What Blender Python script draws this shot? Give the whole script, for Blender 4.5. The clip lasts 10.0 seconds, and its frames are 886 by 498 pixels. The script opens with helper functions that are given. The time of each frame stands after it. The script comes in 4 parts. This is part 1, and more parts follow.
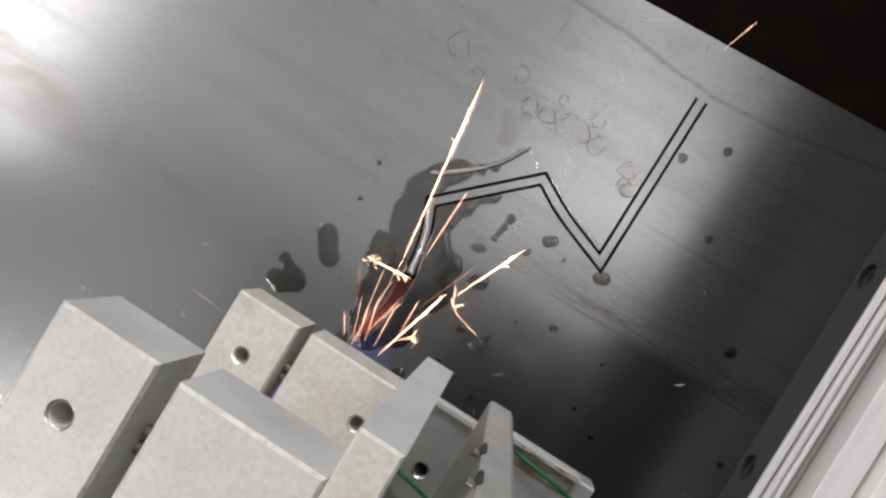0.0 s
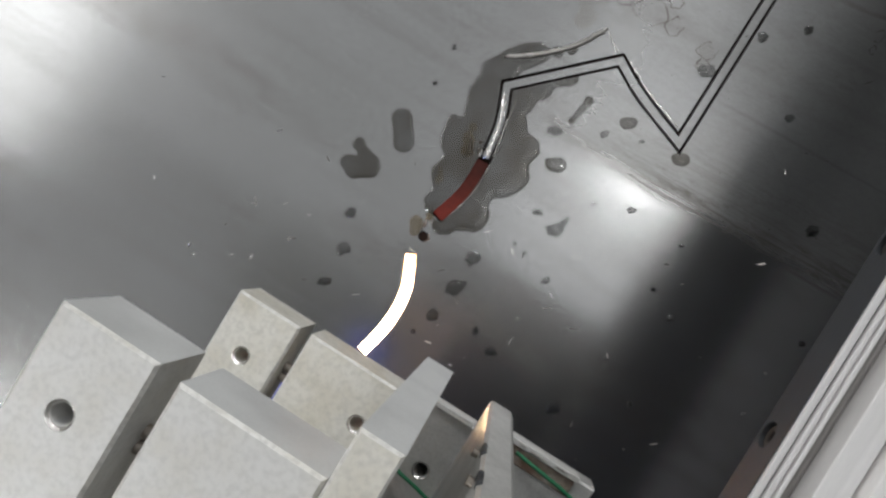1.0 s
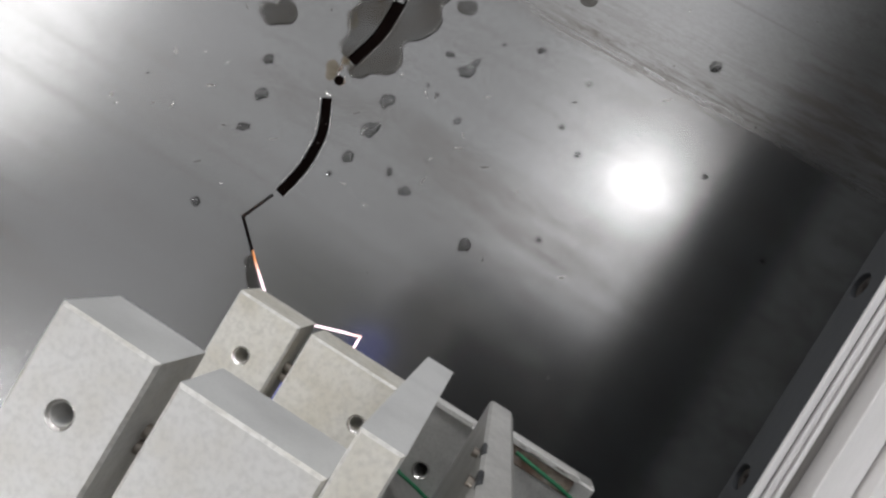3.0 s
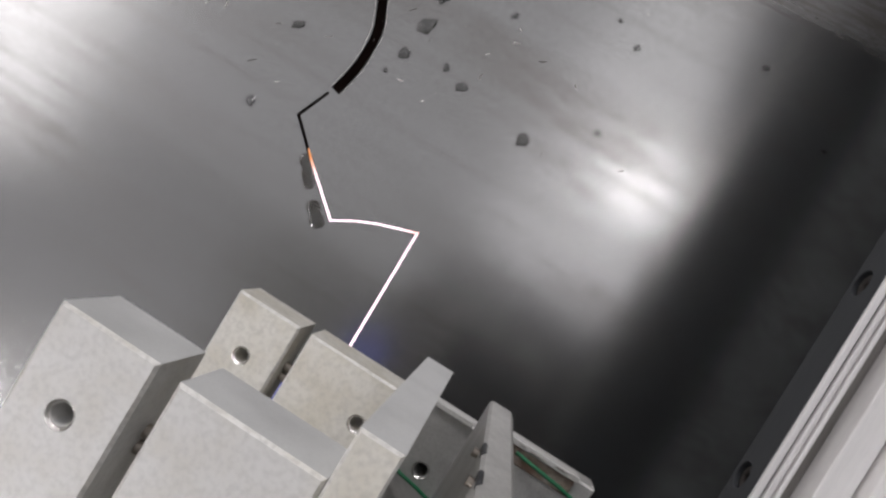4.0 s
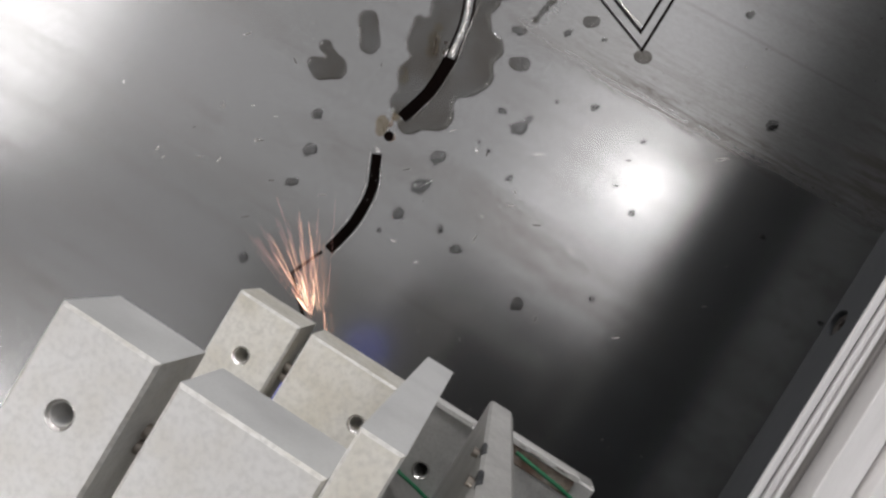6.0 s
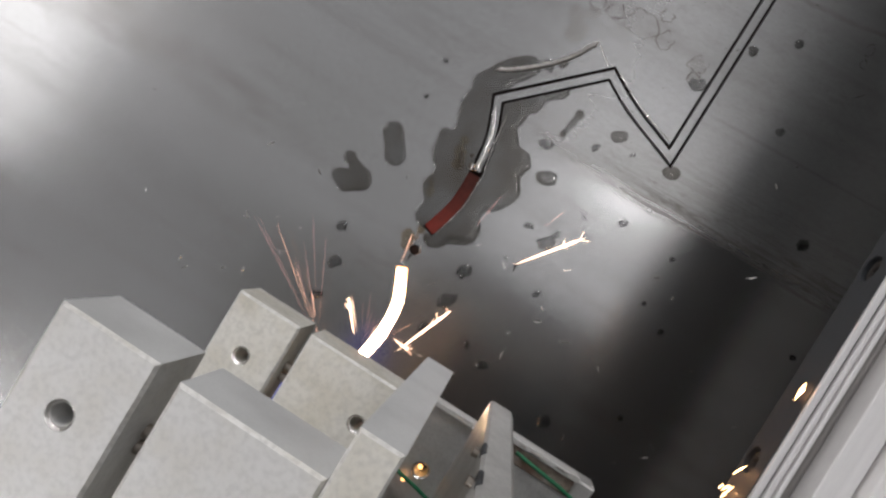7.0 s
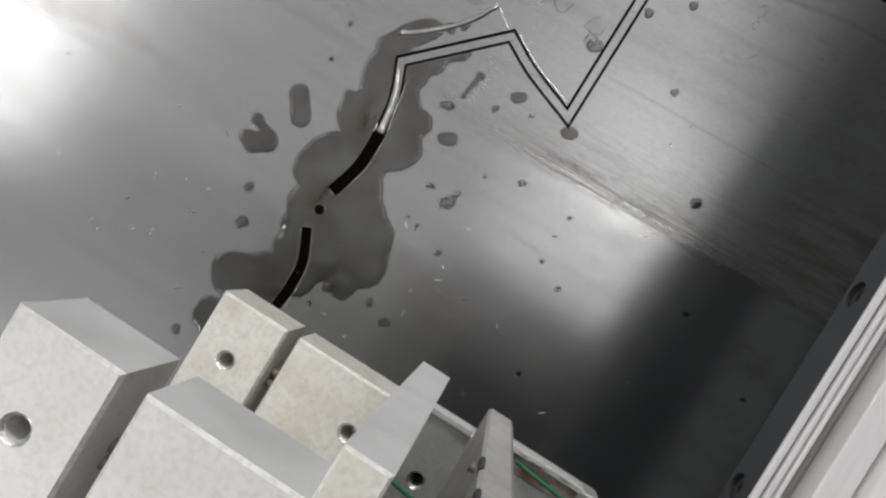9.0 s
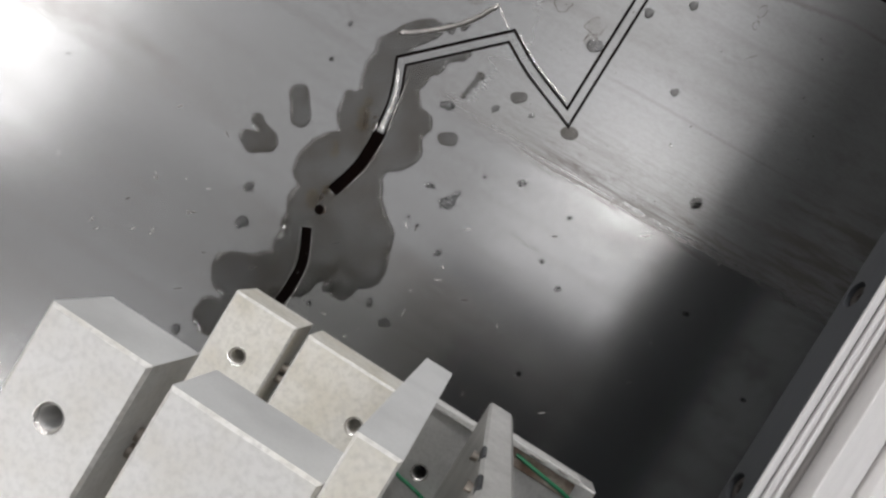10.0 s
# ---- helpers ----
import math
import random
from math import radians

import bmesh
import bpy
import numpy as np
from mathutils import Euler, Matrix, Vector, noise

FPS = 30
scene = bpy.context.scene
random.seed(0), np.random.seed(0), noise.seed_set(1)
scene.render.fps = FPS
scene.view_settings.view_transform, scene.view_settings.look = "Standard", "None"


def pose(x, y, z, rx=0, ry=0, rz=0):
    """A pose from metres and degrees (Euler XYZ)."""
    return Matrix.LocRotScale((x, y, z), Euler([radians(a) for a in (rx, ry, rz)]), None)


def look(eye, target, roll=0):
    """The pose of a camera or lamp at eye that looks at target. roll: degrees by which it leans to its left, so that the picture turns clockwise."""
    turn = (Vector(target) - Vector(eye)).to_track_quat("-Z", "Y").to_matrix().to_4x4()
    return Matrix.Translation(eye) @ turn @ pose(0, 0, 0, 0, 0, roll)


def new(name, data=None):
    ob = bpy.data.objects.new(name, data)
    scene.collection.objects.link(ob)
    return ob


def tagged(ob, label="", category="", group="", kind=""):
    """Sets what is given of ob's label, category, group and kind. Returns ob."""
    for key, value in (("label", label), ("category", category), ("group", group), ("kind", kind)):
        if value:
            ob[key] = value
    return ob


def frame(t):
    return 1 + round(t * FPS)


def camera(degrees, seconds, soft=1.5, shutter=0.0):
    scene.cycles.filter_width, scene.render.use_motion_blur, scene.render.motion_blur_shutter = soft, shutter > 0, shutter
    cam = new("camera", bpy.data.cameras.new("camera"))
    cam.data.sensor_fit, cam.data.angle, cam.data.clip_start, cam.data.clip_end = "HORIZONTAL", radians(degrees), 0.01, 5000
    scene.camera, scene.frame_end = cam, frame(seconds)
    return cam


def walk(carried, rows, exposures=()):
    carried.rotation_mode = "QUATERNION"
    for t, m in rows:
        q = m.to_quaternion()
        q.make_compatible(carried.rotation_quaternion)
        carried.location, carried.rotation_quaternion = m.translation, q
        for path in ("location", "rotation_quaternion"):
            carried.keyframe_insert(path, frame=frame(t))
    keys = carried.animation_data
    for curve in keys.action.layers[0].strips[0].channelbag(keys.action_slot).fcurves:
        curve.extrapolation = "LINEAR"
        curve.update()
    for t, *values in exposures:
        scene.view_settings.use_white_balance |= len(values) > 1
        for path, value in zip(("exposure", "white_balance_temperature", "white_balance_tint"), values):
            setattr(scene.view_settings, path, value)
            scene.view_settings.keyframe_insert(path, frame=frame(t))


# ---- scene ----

# All plan numbers are millimetres in the plane of the steel sheet (its top is z = 0).
MM = 0.001

cam = camera(65.04, 10.0, soft=2.5)
CAM_POSE = pose(0, 0, 0.332, 1.778, 5.581, 31.353)
walk(cam, [(0.0, CAM_POSE), (10.0, CAM_POSE)],
     [(0.0, 0.16, 6480, 13), (0.5, 0.36, 6350, 11), (1.0, -0.04, 6350, 9), (1.5, -0.06, 6350, 8), (2.0, 0.06, 6350, 9), (2.5, 0.06, 6350, 10), (4.0, -0.09, 6450, 15),
      (4.5, 0.01, 6450, 16), (5.0, -0.19, 6450, 15), (5.5, 0.11, 6480, 13), (7.0, -0.16, 6420, 13), (7.5, 0.01, 6250, 6), (8.0, 0.24, 6350, 5),
      (8.5, 0.26, 6350, 6), (9.0, 0.19, 6400, 11), (10.0, 0.19, 6440, 12)])

# ---- light ----
world = bpy.data.worlds.new("hall_air")
world.use_nodes = True
scene.world = world
wb = world.node_tree.nodes["Background"]
wb.inputs[0].default_value = (0.75, 0.82, 0.9, 1)
wb.inputs[1].default_value = 0.06


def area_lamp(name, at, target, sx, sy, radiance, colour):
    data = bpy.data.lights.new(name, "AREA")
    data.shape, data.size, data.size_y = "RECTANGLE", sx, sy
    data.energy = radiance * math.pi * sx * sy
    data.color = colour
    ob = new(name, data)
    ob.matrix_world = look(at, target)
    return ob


CEIL = 1.9
# assumed roof openings, unseen; sized so the sheet mirrors its bright and grey areas
area_lamp("assumed_roof_light", (-1.25, 1.05, CEIL + 0.02), (-1.25, 1.05, 0), 2.2, 2.6, 0.56, (1.0, 0.995, 0.985))
area_lamp("assumed_roof_light", (0.35, 1.05, CEIL + 0.02), (0.35, 1.05, 0), 1.0, 2.6, 1.27, (1.0, 0.995, 0.985))
area_lamp("assumed_roof_light", (-1.55, -0.85, CEIL + 0.02), (-1.55, -0.85, 0), 1.6, 1.1, 0.38, (1.0, 0.995, 0.985))
# hall lamps: the first two are mirrored in the sheet
area_lamp("hall_and_fill_lamp", (0.205, 0.44, CEIL - 0.05), (0.205, 0.44, 0), 0.16, 0.16, 9.6, (1.0, 0.99, 0.97))
area_lamp("hall_and_fill_lamp", (-2.25, 0.12, CEIL - 0.05), (-2.25, 0.12, 0), 1.25, 1.35, 3.1, (1.0, 0.99, 0.97))
# unseen fill lamp added to brighten the block tops and the rail
area_lamp("hall_and_fill_lamp", (-1.3, -1.9, CEIL - 0.05), (-0.03, -0.06, 0.2), 0.9, 0.7, 38.0, (1.0, 0.99, 0.97))
# unseen fill lamp added to brighten the front faces of the blocks
area_lamp("hall_and_fill_lamp", (-0.7, 3.6, CEIL - 0.25), (-0.03, -0.06, 0.2), 1.4, 0.6, 31.0, (1.0, 0.99, 0.98))


# ---- materials ----
def material(name, base, rough=0.5, metal=0.0, grain=0.0, grain_scale=800.0, stain=0.0, stain_scale=40.0,
             stain_colour=None, stretch=(1, 1, 1), bump=0.0, rough_var=0.0, coat=0.0):
    m = bpy.data.materials.new(name)
    m.use_nodes = True
    nt = m.node_tree
    b = nt.nodes["Principled BSDF"]
    b.inputs["Roughness"].default_value, b.inputs["Metallic"].default_value = rough, metal
    b.inputs["Coat Weight"].default_value = coat
    tc = nt.nodes.new("ShaderNodeTexCoord")
    mp = nt.nodes.new("ShaderNodeMapping")
    mp.inputs["Scale"].default_value = stretch
    nt.links.new(tc.outputs["Object"], mp.inputs["Vector"])
    fine = nt.nodes.new("ShaderNodeTexNoise")
    fine.inputs["Scale"].default_value, fine.inputs["Detail"].default_value = grain_scale, 4
    wide = nt.nodes.new("ShaderNodeTexNoise")
    wide.inputs["Scale"].default_value, wide.inputs["Detail"].default_value = stain_scale, 6
    for n in (fine, wide):
        nt.links.new(mp.outputs[0], n.inputs["Vector"])

    def mix(a, bcol, fac, amount):
        x = nt.nodes.new("ShaderNodeMix")
        x.data_type = "RGBA"
        r = nt.nodes.new("ShaderNodeMapRange")
        r.inputs[1].default_value, r.inputs[2].default_value, r.inputs[4].default_value = 0.42, 0.7, amount
        nt.links.new(fac, r.inputs[0])
        nt.links.new(r.outputs[0], x.inputs[0])
        if isinstance(a, tuple):
            x.inputs[6].default_value = (*a, 1)
        else:
            nt.links.new(a, x.inputs[6])
        x.inputs[7].default_value = (*bcol, 1)
        return x.outputs[2]
    col = mix(base, stain_colour or tuple(c * 0.5 for c in base), wide.outputs[0], stain)
    col = mix(col, tuple(c * 0.55 for c in base), fine.outputs[0], grain)
    nt.links.new(col, b.inputs["Base Color"])
    if rough_var:
        r = nt.nodes.new("ShaderNodeMapRange")
        r.inputs[3].default_value, r.inputs[4].default_value = rough - rough_var, rough + rough_var
        nt.links.new(wide.outputs[0], r.inputs[0])
        nt.links.new(r.outputs[0], b.inputs["Roughness"])
    if bump:
        bp = nt.nodes.new("ShaderNodeBump")
        bp.inputs["Strength"].default_value, bp.inputs["Distance"].default_value = bump, 0.0003
        nt.links.new(fine.outputs[0], bp.inputs["Height"])
        nt.links.new(bp.outputs[0], b.inputs["Normal"])
    return m


def glow(name, colour, strength):
    m = bpy.data.materials.new(name)
    m.use_nodes = True
    b = m.node_tree.nodes["Principled BSDF"]
    b.inputs["Base Color"].default_value = (0.02, 0.015, 0.012, 1)
    b.inputs["Specular IOR Level"].default_value = 0.0
    b.inputs["Emission Color"].default_value = (*colour, 1)
    b.inputs["Emission Strength"].default_value = strength
    return m


def sheet_steel():
    """Cold-rolled steel: rolling marks along x, a scuffed band, cloudy wear and fine scratches."""
    m = bpy.data.materials.new("cold_rolled_steel")
    m.use_nodes = True
    nt = m.node_tree
    b = nt.nodes["Principled BSDF"]
    b.inputs["Metallic"].default_value = 1.0

    def node(kind, **values):
        n = nt.nodes.new(kind)
        for k, v in values.items():
            n.inputs[k.replace("_", " ")].default_value = v
        return n

    def noise_at(scale, stretch, detail=5.0, turn=0.0, harsh=0.5):
        mp = node("ShaderNodeMapping", Scale=stretch, Rotation=(0, 0, turn))
        nt.links.new(tc.outputs["Object"], mp.inputs["Vector"])
        n = node("ShaderNodeTexNoise", Scale=scale, Detail=detail, Roughness=harsh)
        nt.links.new(mp.outputs[0], n.inputs["Vector"])
        return n.outputs[0]

    def ramp(value, lo, hi, a=0.0, z=1.0):
        n = nt.nodes.new("ShaderNodeMapRange")
        n.interpolation_type = "SMOOTHSTEP"
        for i, v in enumerate((lo, hi, a, z)):
            n.inputs[i + 1].default_value = v
        nt.links.new(value, n.inputs[0])
        return n.outputs[0]

    def calc(op, a, c):
        n = nt.nodes.new("ShaderNodeMath")
        n.operation = op
        for i, v in enumerate((a, c)):
            if isinstance(v, float):
                n.inputs[i].default_value = v
            else:
                nt.links.new(v, n.inputs[i])
        return n.outputs[0]
    tc = nt.nodes.new("ShaderNodeTexCoord")
    xyz = nt.nodes.new("ShaderNodeSeparateXYZ")
    nt.links.new(tc.outputs["Object"], xyz.inputs[0])
    x, y = xyz.outputs[0], xyz.outputs[1]
    clouds = noise_at(14.0, (0.5, 1.4, 1), 6)
    rolls = noise_at(60.0, (0.07, 1.6, 1), 6)
    scuffs = noise_at(620.0, (0.03, 1.0, 1), 9, radians(-5), 0.7)
    speckle = noise_at(260.0, (0.3, 1, 1), 10, radians(-5), 0.8)
    mottled = noise_at(70.0, (0.6, 1, 1), 10, 0.0, 0.75)
    fine = noise_at(1600.0, (1, 1, 1), 3)
    # the scuffed band: a lengthways stripe with ragged edges, strongest at its lower rim
    wander = calc("MULTIPLY", calc("SUBTRACT", rolls, 0.5), 0.03)
    yy = calc("ADD", y, wander)
    band = calc("MULTIPLY", ramp(yy, 0.059, 0.074), calc("ADD", ramp(yy, 0.070, 0.088, 0.75, 0.0), ramp(yy, 0.085, 0.115, 0.5, 0.0)))
    band = calc("MULTIPLY", band, ramp(x, -0.03, 0.06))
    band = calc("MULTIPLY", band, calc("MAXIMUM", ramp(scuffs, 0.40, 0.68), ramp(speckle, 0.42, 0.66)))
    upper = calc("MULTIPLY", ramp(yy, 0.105, 0.14), ramp(mottled, 0.45, 0.75, 0.0, 0.3))
    # an old scribed line that bows, and a fainter straight one
    bow = calc("MULTIPLY", calc("COSINE", calc("MULTIPLY", calc("ADD", x, 0.037), 36.1), 0.0), 0.0043)
    ys = calc("ADD", calc("SUBTRACT", y, bow), calc("MULTIPLY", calc("SUBTRACT", mottled, 0.5), 0.007))
    scribe = calc("MULTIPLY", calc("MULTIPLY", ramp(ys, 0.1865, 0.1885), ramp(ys, 0.1887, 0.1912, 1.0, 0.0)), ramp(mottled, 0.3, 0.55, 0.45, 1.0))
    yf = calc("ADD", y, calc("MULTIPLY", wander, 0.25))
    faint = calc("MULTIPLY", calc("MULTIPLY", ramp(yf, 0.1160, 0.1172), ramp(yf, 0.1172, 0.1186, 1.0, 0.0)), calc("MULTIPLY", ramp(x, 0.036, 0.05), 0.45))
    scribe = calc("MAXIMUM", scribe, faint)
    rim = calc("MULTIPLY", ramp(x, 0.115, 0.165), ramp(mottled, 0.42, 0.66, 0.0, 0.28))
    streaks = calc("MULTIPLY", ramp(rolls, 0.46, 0.78), 0.18)
    # brownish smears along the rolling direction, and rusty runs near the far rim
    smears = calc("MULTIPLY", ramp(noise_at(17.0, (0.22, 1.2, 1), 8, radians(-7), 0.62), 0.50, 0.66), ramp(mottled, 0.3, 0.7, 0.14, 0.42))
    runs = calc("MULTIPLY", ramp(noise_at(46.0, (0.22, 1.3, 1), 8, radians(-6), 0.65), 0.46, 0.60), calc("MULTIPLY", ramp(x, 0.118, 0.16), calc("MULTIPLY", ramp(y, 0.045, 0.075), ramp(y, 0.105, 0.135, 1.0, 0.0))))
    runs = calc("MULTIPLY", runs, 0.75)
    worn = calc("MAXIMUM", calc("MAXIMUM", streaks, smears), calc("MAXIMUM", rim, runs))
    dirt = calc("MAXIMUM", calc("MAXIMUM", calc("MULTIPLY", band, 0.68), upper), calc("MAXIMUM", worn, calc("MULTIPLY", scribe, 0.45)))
    mix1 = nt.nodes.new("ShaderNodeMix")
    mix1.data_type = "RGBA"
    mix1.inputs[6].default_value, mix1.inputs[7].default_value = (0.365, 0.365, 0.365, 1), (0.305, 0.305, 0.30, 1)
    mottle = calc("ADD", calc("MULTIPLY", ramp(clouds, 0.35, 0.7), 0.6), calc("MULTIPLY", ramp(noise_at(520.0, (0.6, 1, 1), 6, 0.0, 0.75), 0.35, 0.7), 0.55))
    nt.links.new(mottle, mix1.inputs[0])
    mix2 = nt.nodes.new("ShaderNodeMix")
    mix2.data_type = "RGBA"
    mix2.inputs[7].default_value = (0.125, 0.104, 0.09, 1)
    nt.links.new(dirt, mix2.inputs[0])
    nt.links.new(mix1.outputs[2], mix2.inputs[6])
    nt.links.new(mix2.outputs[2], b.inputs["Base Color"])
    dull = calc("MULTIPLY", ramp(yy, 0.066, 0.074), ramp(x, -0.06, 0.02))
    rough = calc("ADD", ramp(clouds, 0.3, 0.75, 0.175, 0.205), calc("ADD", calc("MULTIPLY", dirt, 0.14), calc("MULTIPLY", dull, 0.10)))
    nt.links.new(rough, b.inputs["Roughness"])
    bp = node("ShaderNodeBump", Strength=0.05, Distance=0.0002)
    nt.links.new(calc("ADD", fine, scuffs), bp.inputs["Height"])
    nt.links.new(bp.outputs[0], b.inputs["Normal"])
    # the worn skin scatters part of the light much wider than the polished grain
    haze = nt.nodes.new("ShaderNodeBsdfPrincipled")
    haze.inputs["Metallic"].default_value = 1.0
    nt.links.new(mix2.outputs[2], haze.inputs["Base Color"])
    nt.links.new(calc("ADD", rough, 0.15), haze.inputs["Roughness"])
    nt.links.new(bp.outputs[0], haze.inputs["Normal"])
    both = nt.nodes.new("ShaderNodeMixShader")
    both.inputs[0].default_value = 0.19
    nt.links.new(b.outputs[0], both.inputs[1])
    nt.links.new(haze.outputs[0], both.inputs[2])
    nt.links.new(both.outputs[0], nt.nodes["Material Output"].inputs[0])
    return m


STEEL = sheet_steel()
CUT = material("cut_steel", (0.42, 0.40, 0.38), 0.35, 1.0, 0.5, 1500, 0.5, 300, None, (1, 1, 1), 0.6)
CUT_BRIGHT = material("bright_cut_steel", (0.75, 0.73, 0.70), 0.22, 1.0, 0.4, 2500, 0.3, 500, None, (1, 1, 1), 0.8)
ALU = material("blasted_aluminium", (0.555, 0.55, 0.535), 0.5, 0.1, 0.3, 900, 0.5, 150, (0.48, 0.46, 0.41), (1, 1, 1), 0.12, 0.1)
ALU_WORN = material("stained_blasted_aluminium", (0.565, 0.55, 0.505), 0.55, 0.05, 0.4, 800, 0.6, 110, (0.43, 0.395, 0.31), (1, 1, 1), 0.35, 0.1)
ALU_EDGE = material("worn_bright_edge", (0.59, 0.58, 0.555), 0.5, 0.1, 0.6, 900, 0.8, 260, (0.5, 0.48, 0.43), (1, 1, 1), 0.3)
ALU_FACE = material("milled_aluminium_face", (0.575, 0.58, 0.575), 0.42, 0.15, 0.12, 1500, 0.35, 60, None, (1, 1, 1), 0.05, 0.05)
ALU_DULL = material("dull_aluminium", (0.58, 0.575, 0.555), 0.45, 0.6, 0.3, 1200, 0.4, 120, None, (1, 1, 1), 0.25, 0.08)
PROFILE = material("anodised_profile", (0.93, 0.91, 0.90), 0.35, 0.0, 0.1, 900, 0.2, 60, None, (6, 0.3, 1), 0.05, 0.04)
# the channel's shade is put into this darker copy of the profile colour
CHANNEL_SHADE = material("shaded_anodised_channel", (0.36, 0.34, 0.325), 0.42, 0.5, 0.2, 900, 0.4, 60, None, (6, 0.3, 1), 0.05, 0.04)
RAIL = material("dark_rail_steel", (0.048, 0.052, 0.058), 0.5, 0.3, 0.3, 900, 0.5, 50, None, (1, 0.3, 1), 0.1, 0.05)
BLACK = material("black_machine_paint", (0.03, 0.032, 0.035), 0.5, 0.0, 0.3, 300, 0.5, 10)
# brown bed; the dark below the sheet is put into its near-black colour
BED = material("near_black_machine_bed", (0.006, 0.0032, 0.0026), 0.9, 0.0, 0.4, 300, 0.6, 25, (0.014, 0.006, 0.004))
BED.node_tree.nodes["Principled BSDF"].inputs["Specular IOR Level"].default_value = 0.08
# near-black, for unseen parts that darken a hole and the sheet's mirror image
DARK_BLOCKER = material("dark_blocker_paint", (0.045, 0.05, 0.055), 0.5, 0.0, 0.3, 300, 0.5, 10)
REFLECTOR = material("pale_reflector_paint", (0.84, 0.88, 0.92), 0.5, 0.0, 0.3, 300, 0.5, 10)
DARK_MIRRORED = material("dark_mirrored_paint", (0.14, 0.158, 0.175), 0.5, 0.0, 0.3, 300, 0.5, 10)
WALL = material("hall_wall_paint", (0.5, 0.5, 0.48), 0.8, 0.0, 0.1, 50, 0.2, 2)
DARK_BOLT = material("dark_bolt_steel", (0.05, 0.042, 0.038), 0.6, 0.2, 0.3, 900, 0.4, 200)
BOLT = material("bolt_steel", (0.4, 0.36, 0.32), 0.35, 1.0, 0.3, 900, 0.4, 200)
RUST = material("rusty_strip", (0.20, 0.13, 0.09), 0.6, 0.3, 0.5, 900, 0.7, 200, (0.45, 0.42, 0.38))
WIRE = material("green_wire_skin", (0.015, 0.17, 0.075), 0.45, 0.0, 0.4, 900, 0.5, 150)


def film_material(name, clear, murky, gloss):
    m = bpy.data.materials.new(name)
    m.use_nodes = True
    nt = m.node_tree
    nt.nodes.remove(nt.nodes["Principled BSDF"])
    out = nt.nodes["Material Output"]
    t = nt.nodes.new("ShaderNodeBsdfTransparent")
    nz = nt.nodes.new("ShaderNodeTexNoise")
    nz.inputs["Scale"].default_value, nz.inputs["Detail"].default_value = 55.0, 5.0
    tc = nt.nodes.new("ShaderNodeTexCoord")
    nt.links.new(tc.outputs["Object"], nz.inputs["Vector"])
    tint = nt.nodes.new("ShaderNodeMix")
    tint.data_type = "RGBA"
    tint.inputs[6].default_value, tint.inputs[7].default_value = clear, murky
    span = nt.nodes.new("ShaderNodeMapRange")
    span.inputs[1].default_value, span.inputs[2].default_value = 0.40, 0.68
    nt.links.new(nz.outputs[0], span.inputs[0])
    nt.links.new(span.outputs[0], tint.inputs[0])
    nt.links.new(tint.outputs[2], t.inputs[0])
    g = nt.nodes.new("ShaderNodeBsdfGlossy")
    g.inputs["Roughness"].default_value = gloss
    f = nt.nodes.new("ShaderNodeFresnel")
    f.inputs[0].default_value = 1.5
    x = nt.nodes.new("ShaderNodeMixShader")
    nt.links.new(f.outputs[0], x.inputs[0])
    nt.links.new(t.outputs[0], x.inputs[1])
    nt.links.new(g.outputs[0], x.inputs[2])
    nt.links.new(x.outputs[0], out.inputs[0])
    return m


WATER = film_material("oily_water", (0.63, 0.625, 0.615, 1), (0.50, 0.475, 0.44, 1), 0.05)
STAIN = film_material("dried_water_mark", (0.95, 0.94, 0.93, 1), (0.91, 0.90, 0.88, 1), 0.35)
RING = film_material("brown_dried_rim", (0.72, 0.69, 0.67, 1), (0.58, 0.54, 0.50, 1), 0.4)
RUSTY = film_material("rust_bloom_in_water", (0.92, 0.88, 0.80, 1), (0.66, 0.57, 0.44, 1), 0.2)
DROP = film_material("drop_water", (0.85, 0.85, 0.85, 1), (0.71, 0.705, 0.70, 1), 0.02)
GRIT = material("dark_grit", (0.10, 0.09, 0.085), 0.5, 0.4, 0.3, 900, 0.3, 200)

# ---- mesh helpers ----
def mesh_of(name, bm):
    me = bpy.data.meshes.new(name)
    bm.to_mesh(me)
    bm.free()
    return me


def part(name, bm, mat, parent=None, label=""):
    me = mesh_of(name, bm)
    me.materials.append(mat)
    ob = new(name, me)
    if parent:
        ob.parent = parent
    if label:
        ob["label"] = label
    return ob


def inset(loop, d):
    """The closed loop (counter-clockwise) moved inwards by d."""
    n, res = len(loop), []
    for i in range(n):
        a, b, c = Vector(loop[i - 1]), Vector(loop[i]), Vector(loop[(i + 1) % n])
        u, v = (b - a).normalized(), (c - b).normalized()
        nu, nv = Vector((-u.y, u.x)), Vector((-v.y, v.x))
        k = (nu + nv) / max(0.35, 1 + nu.dot(nv))
        res.append(tuple(b + k * d))
    return res


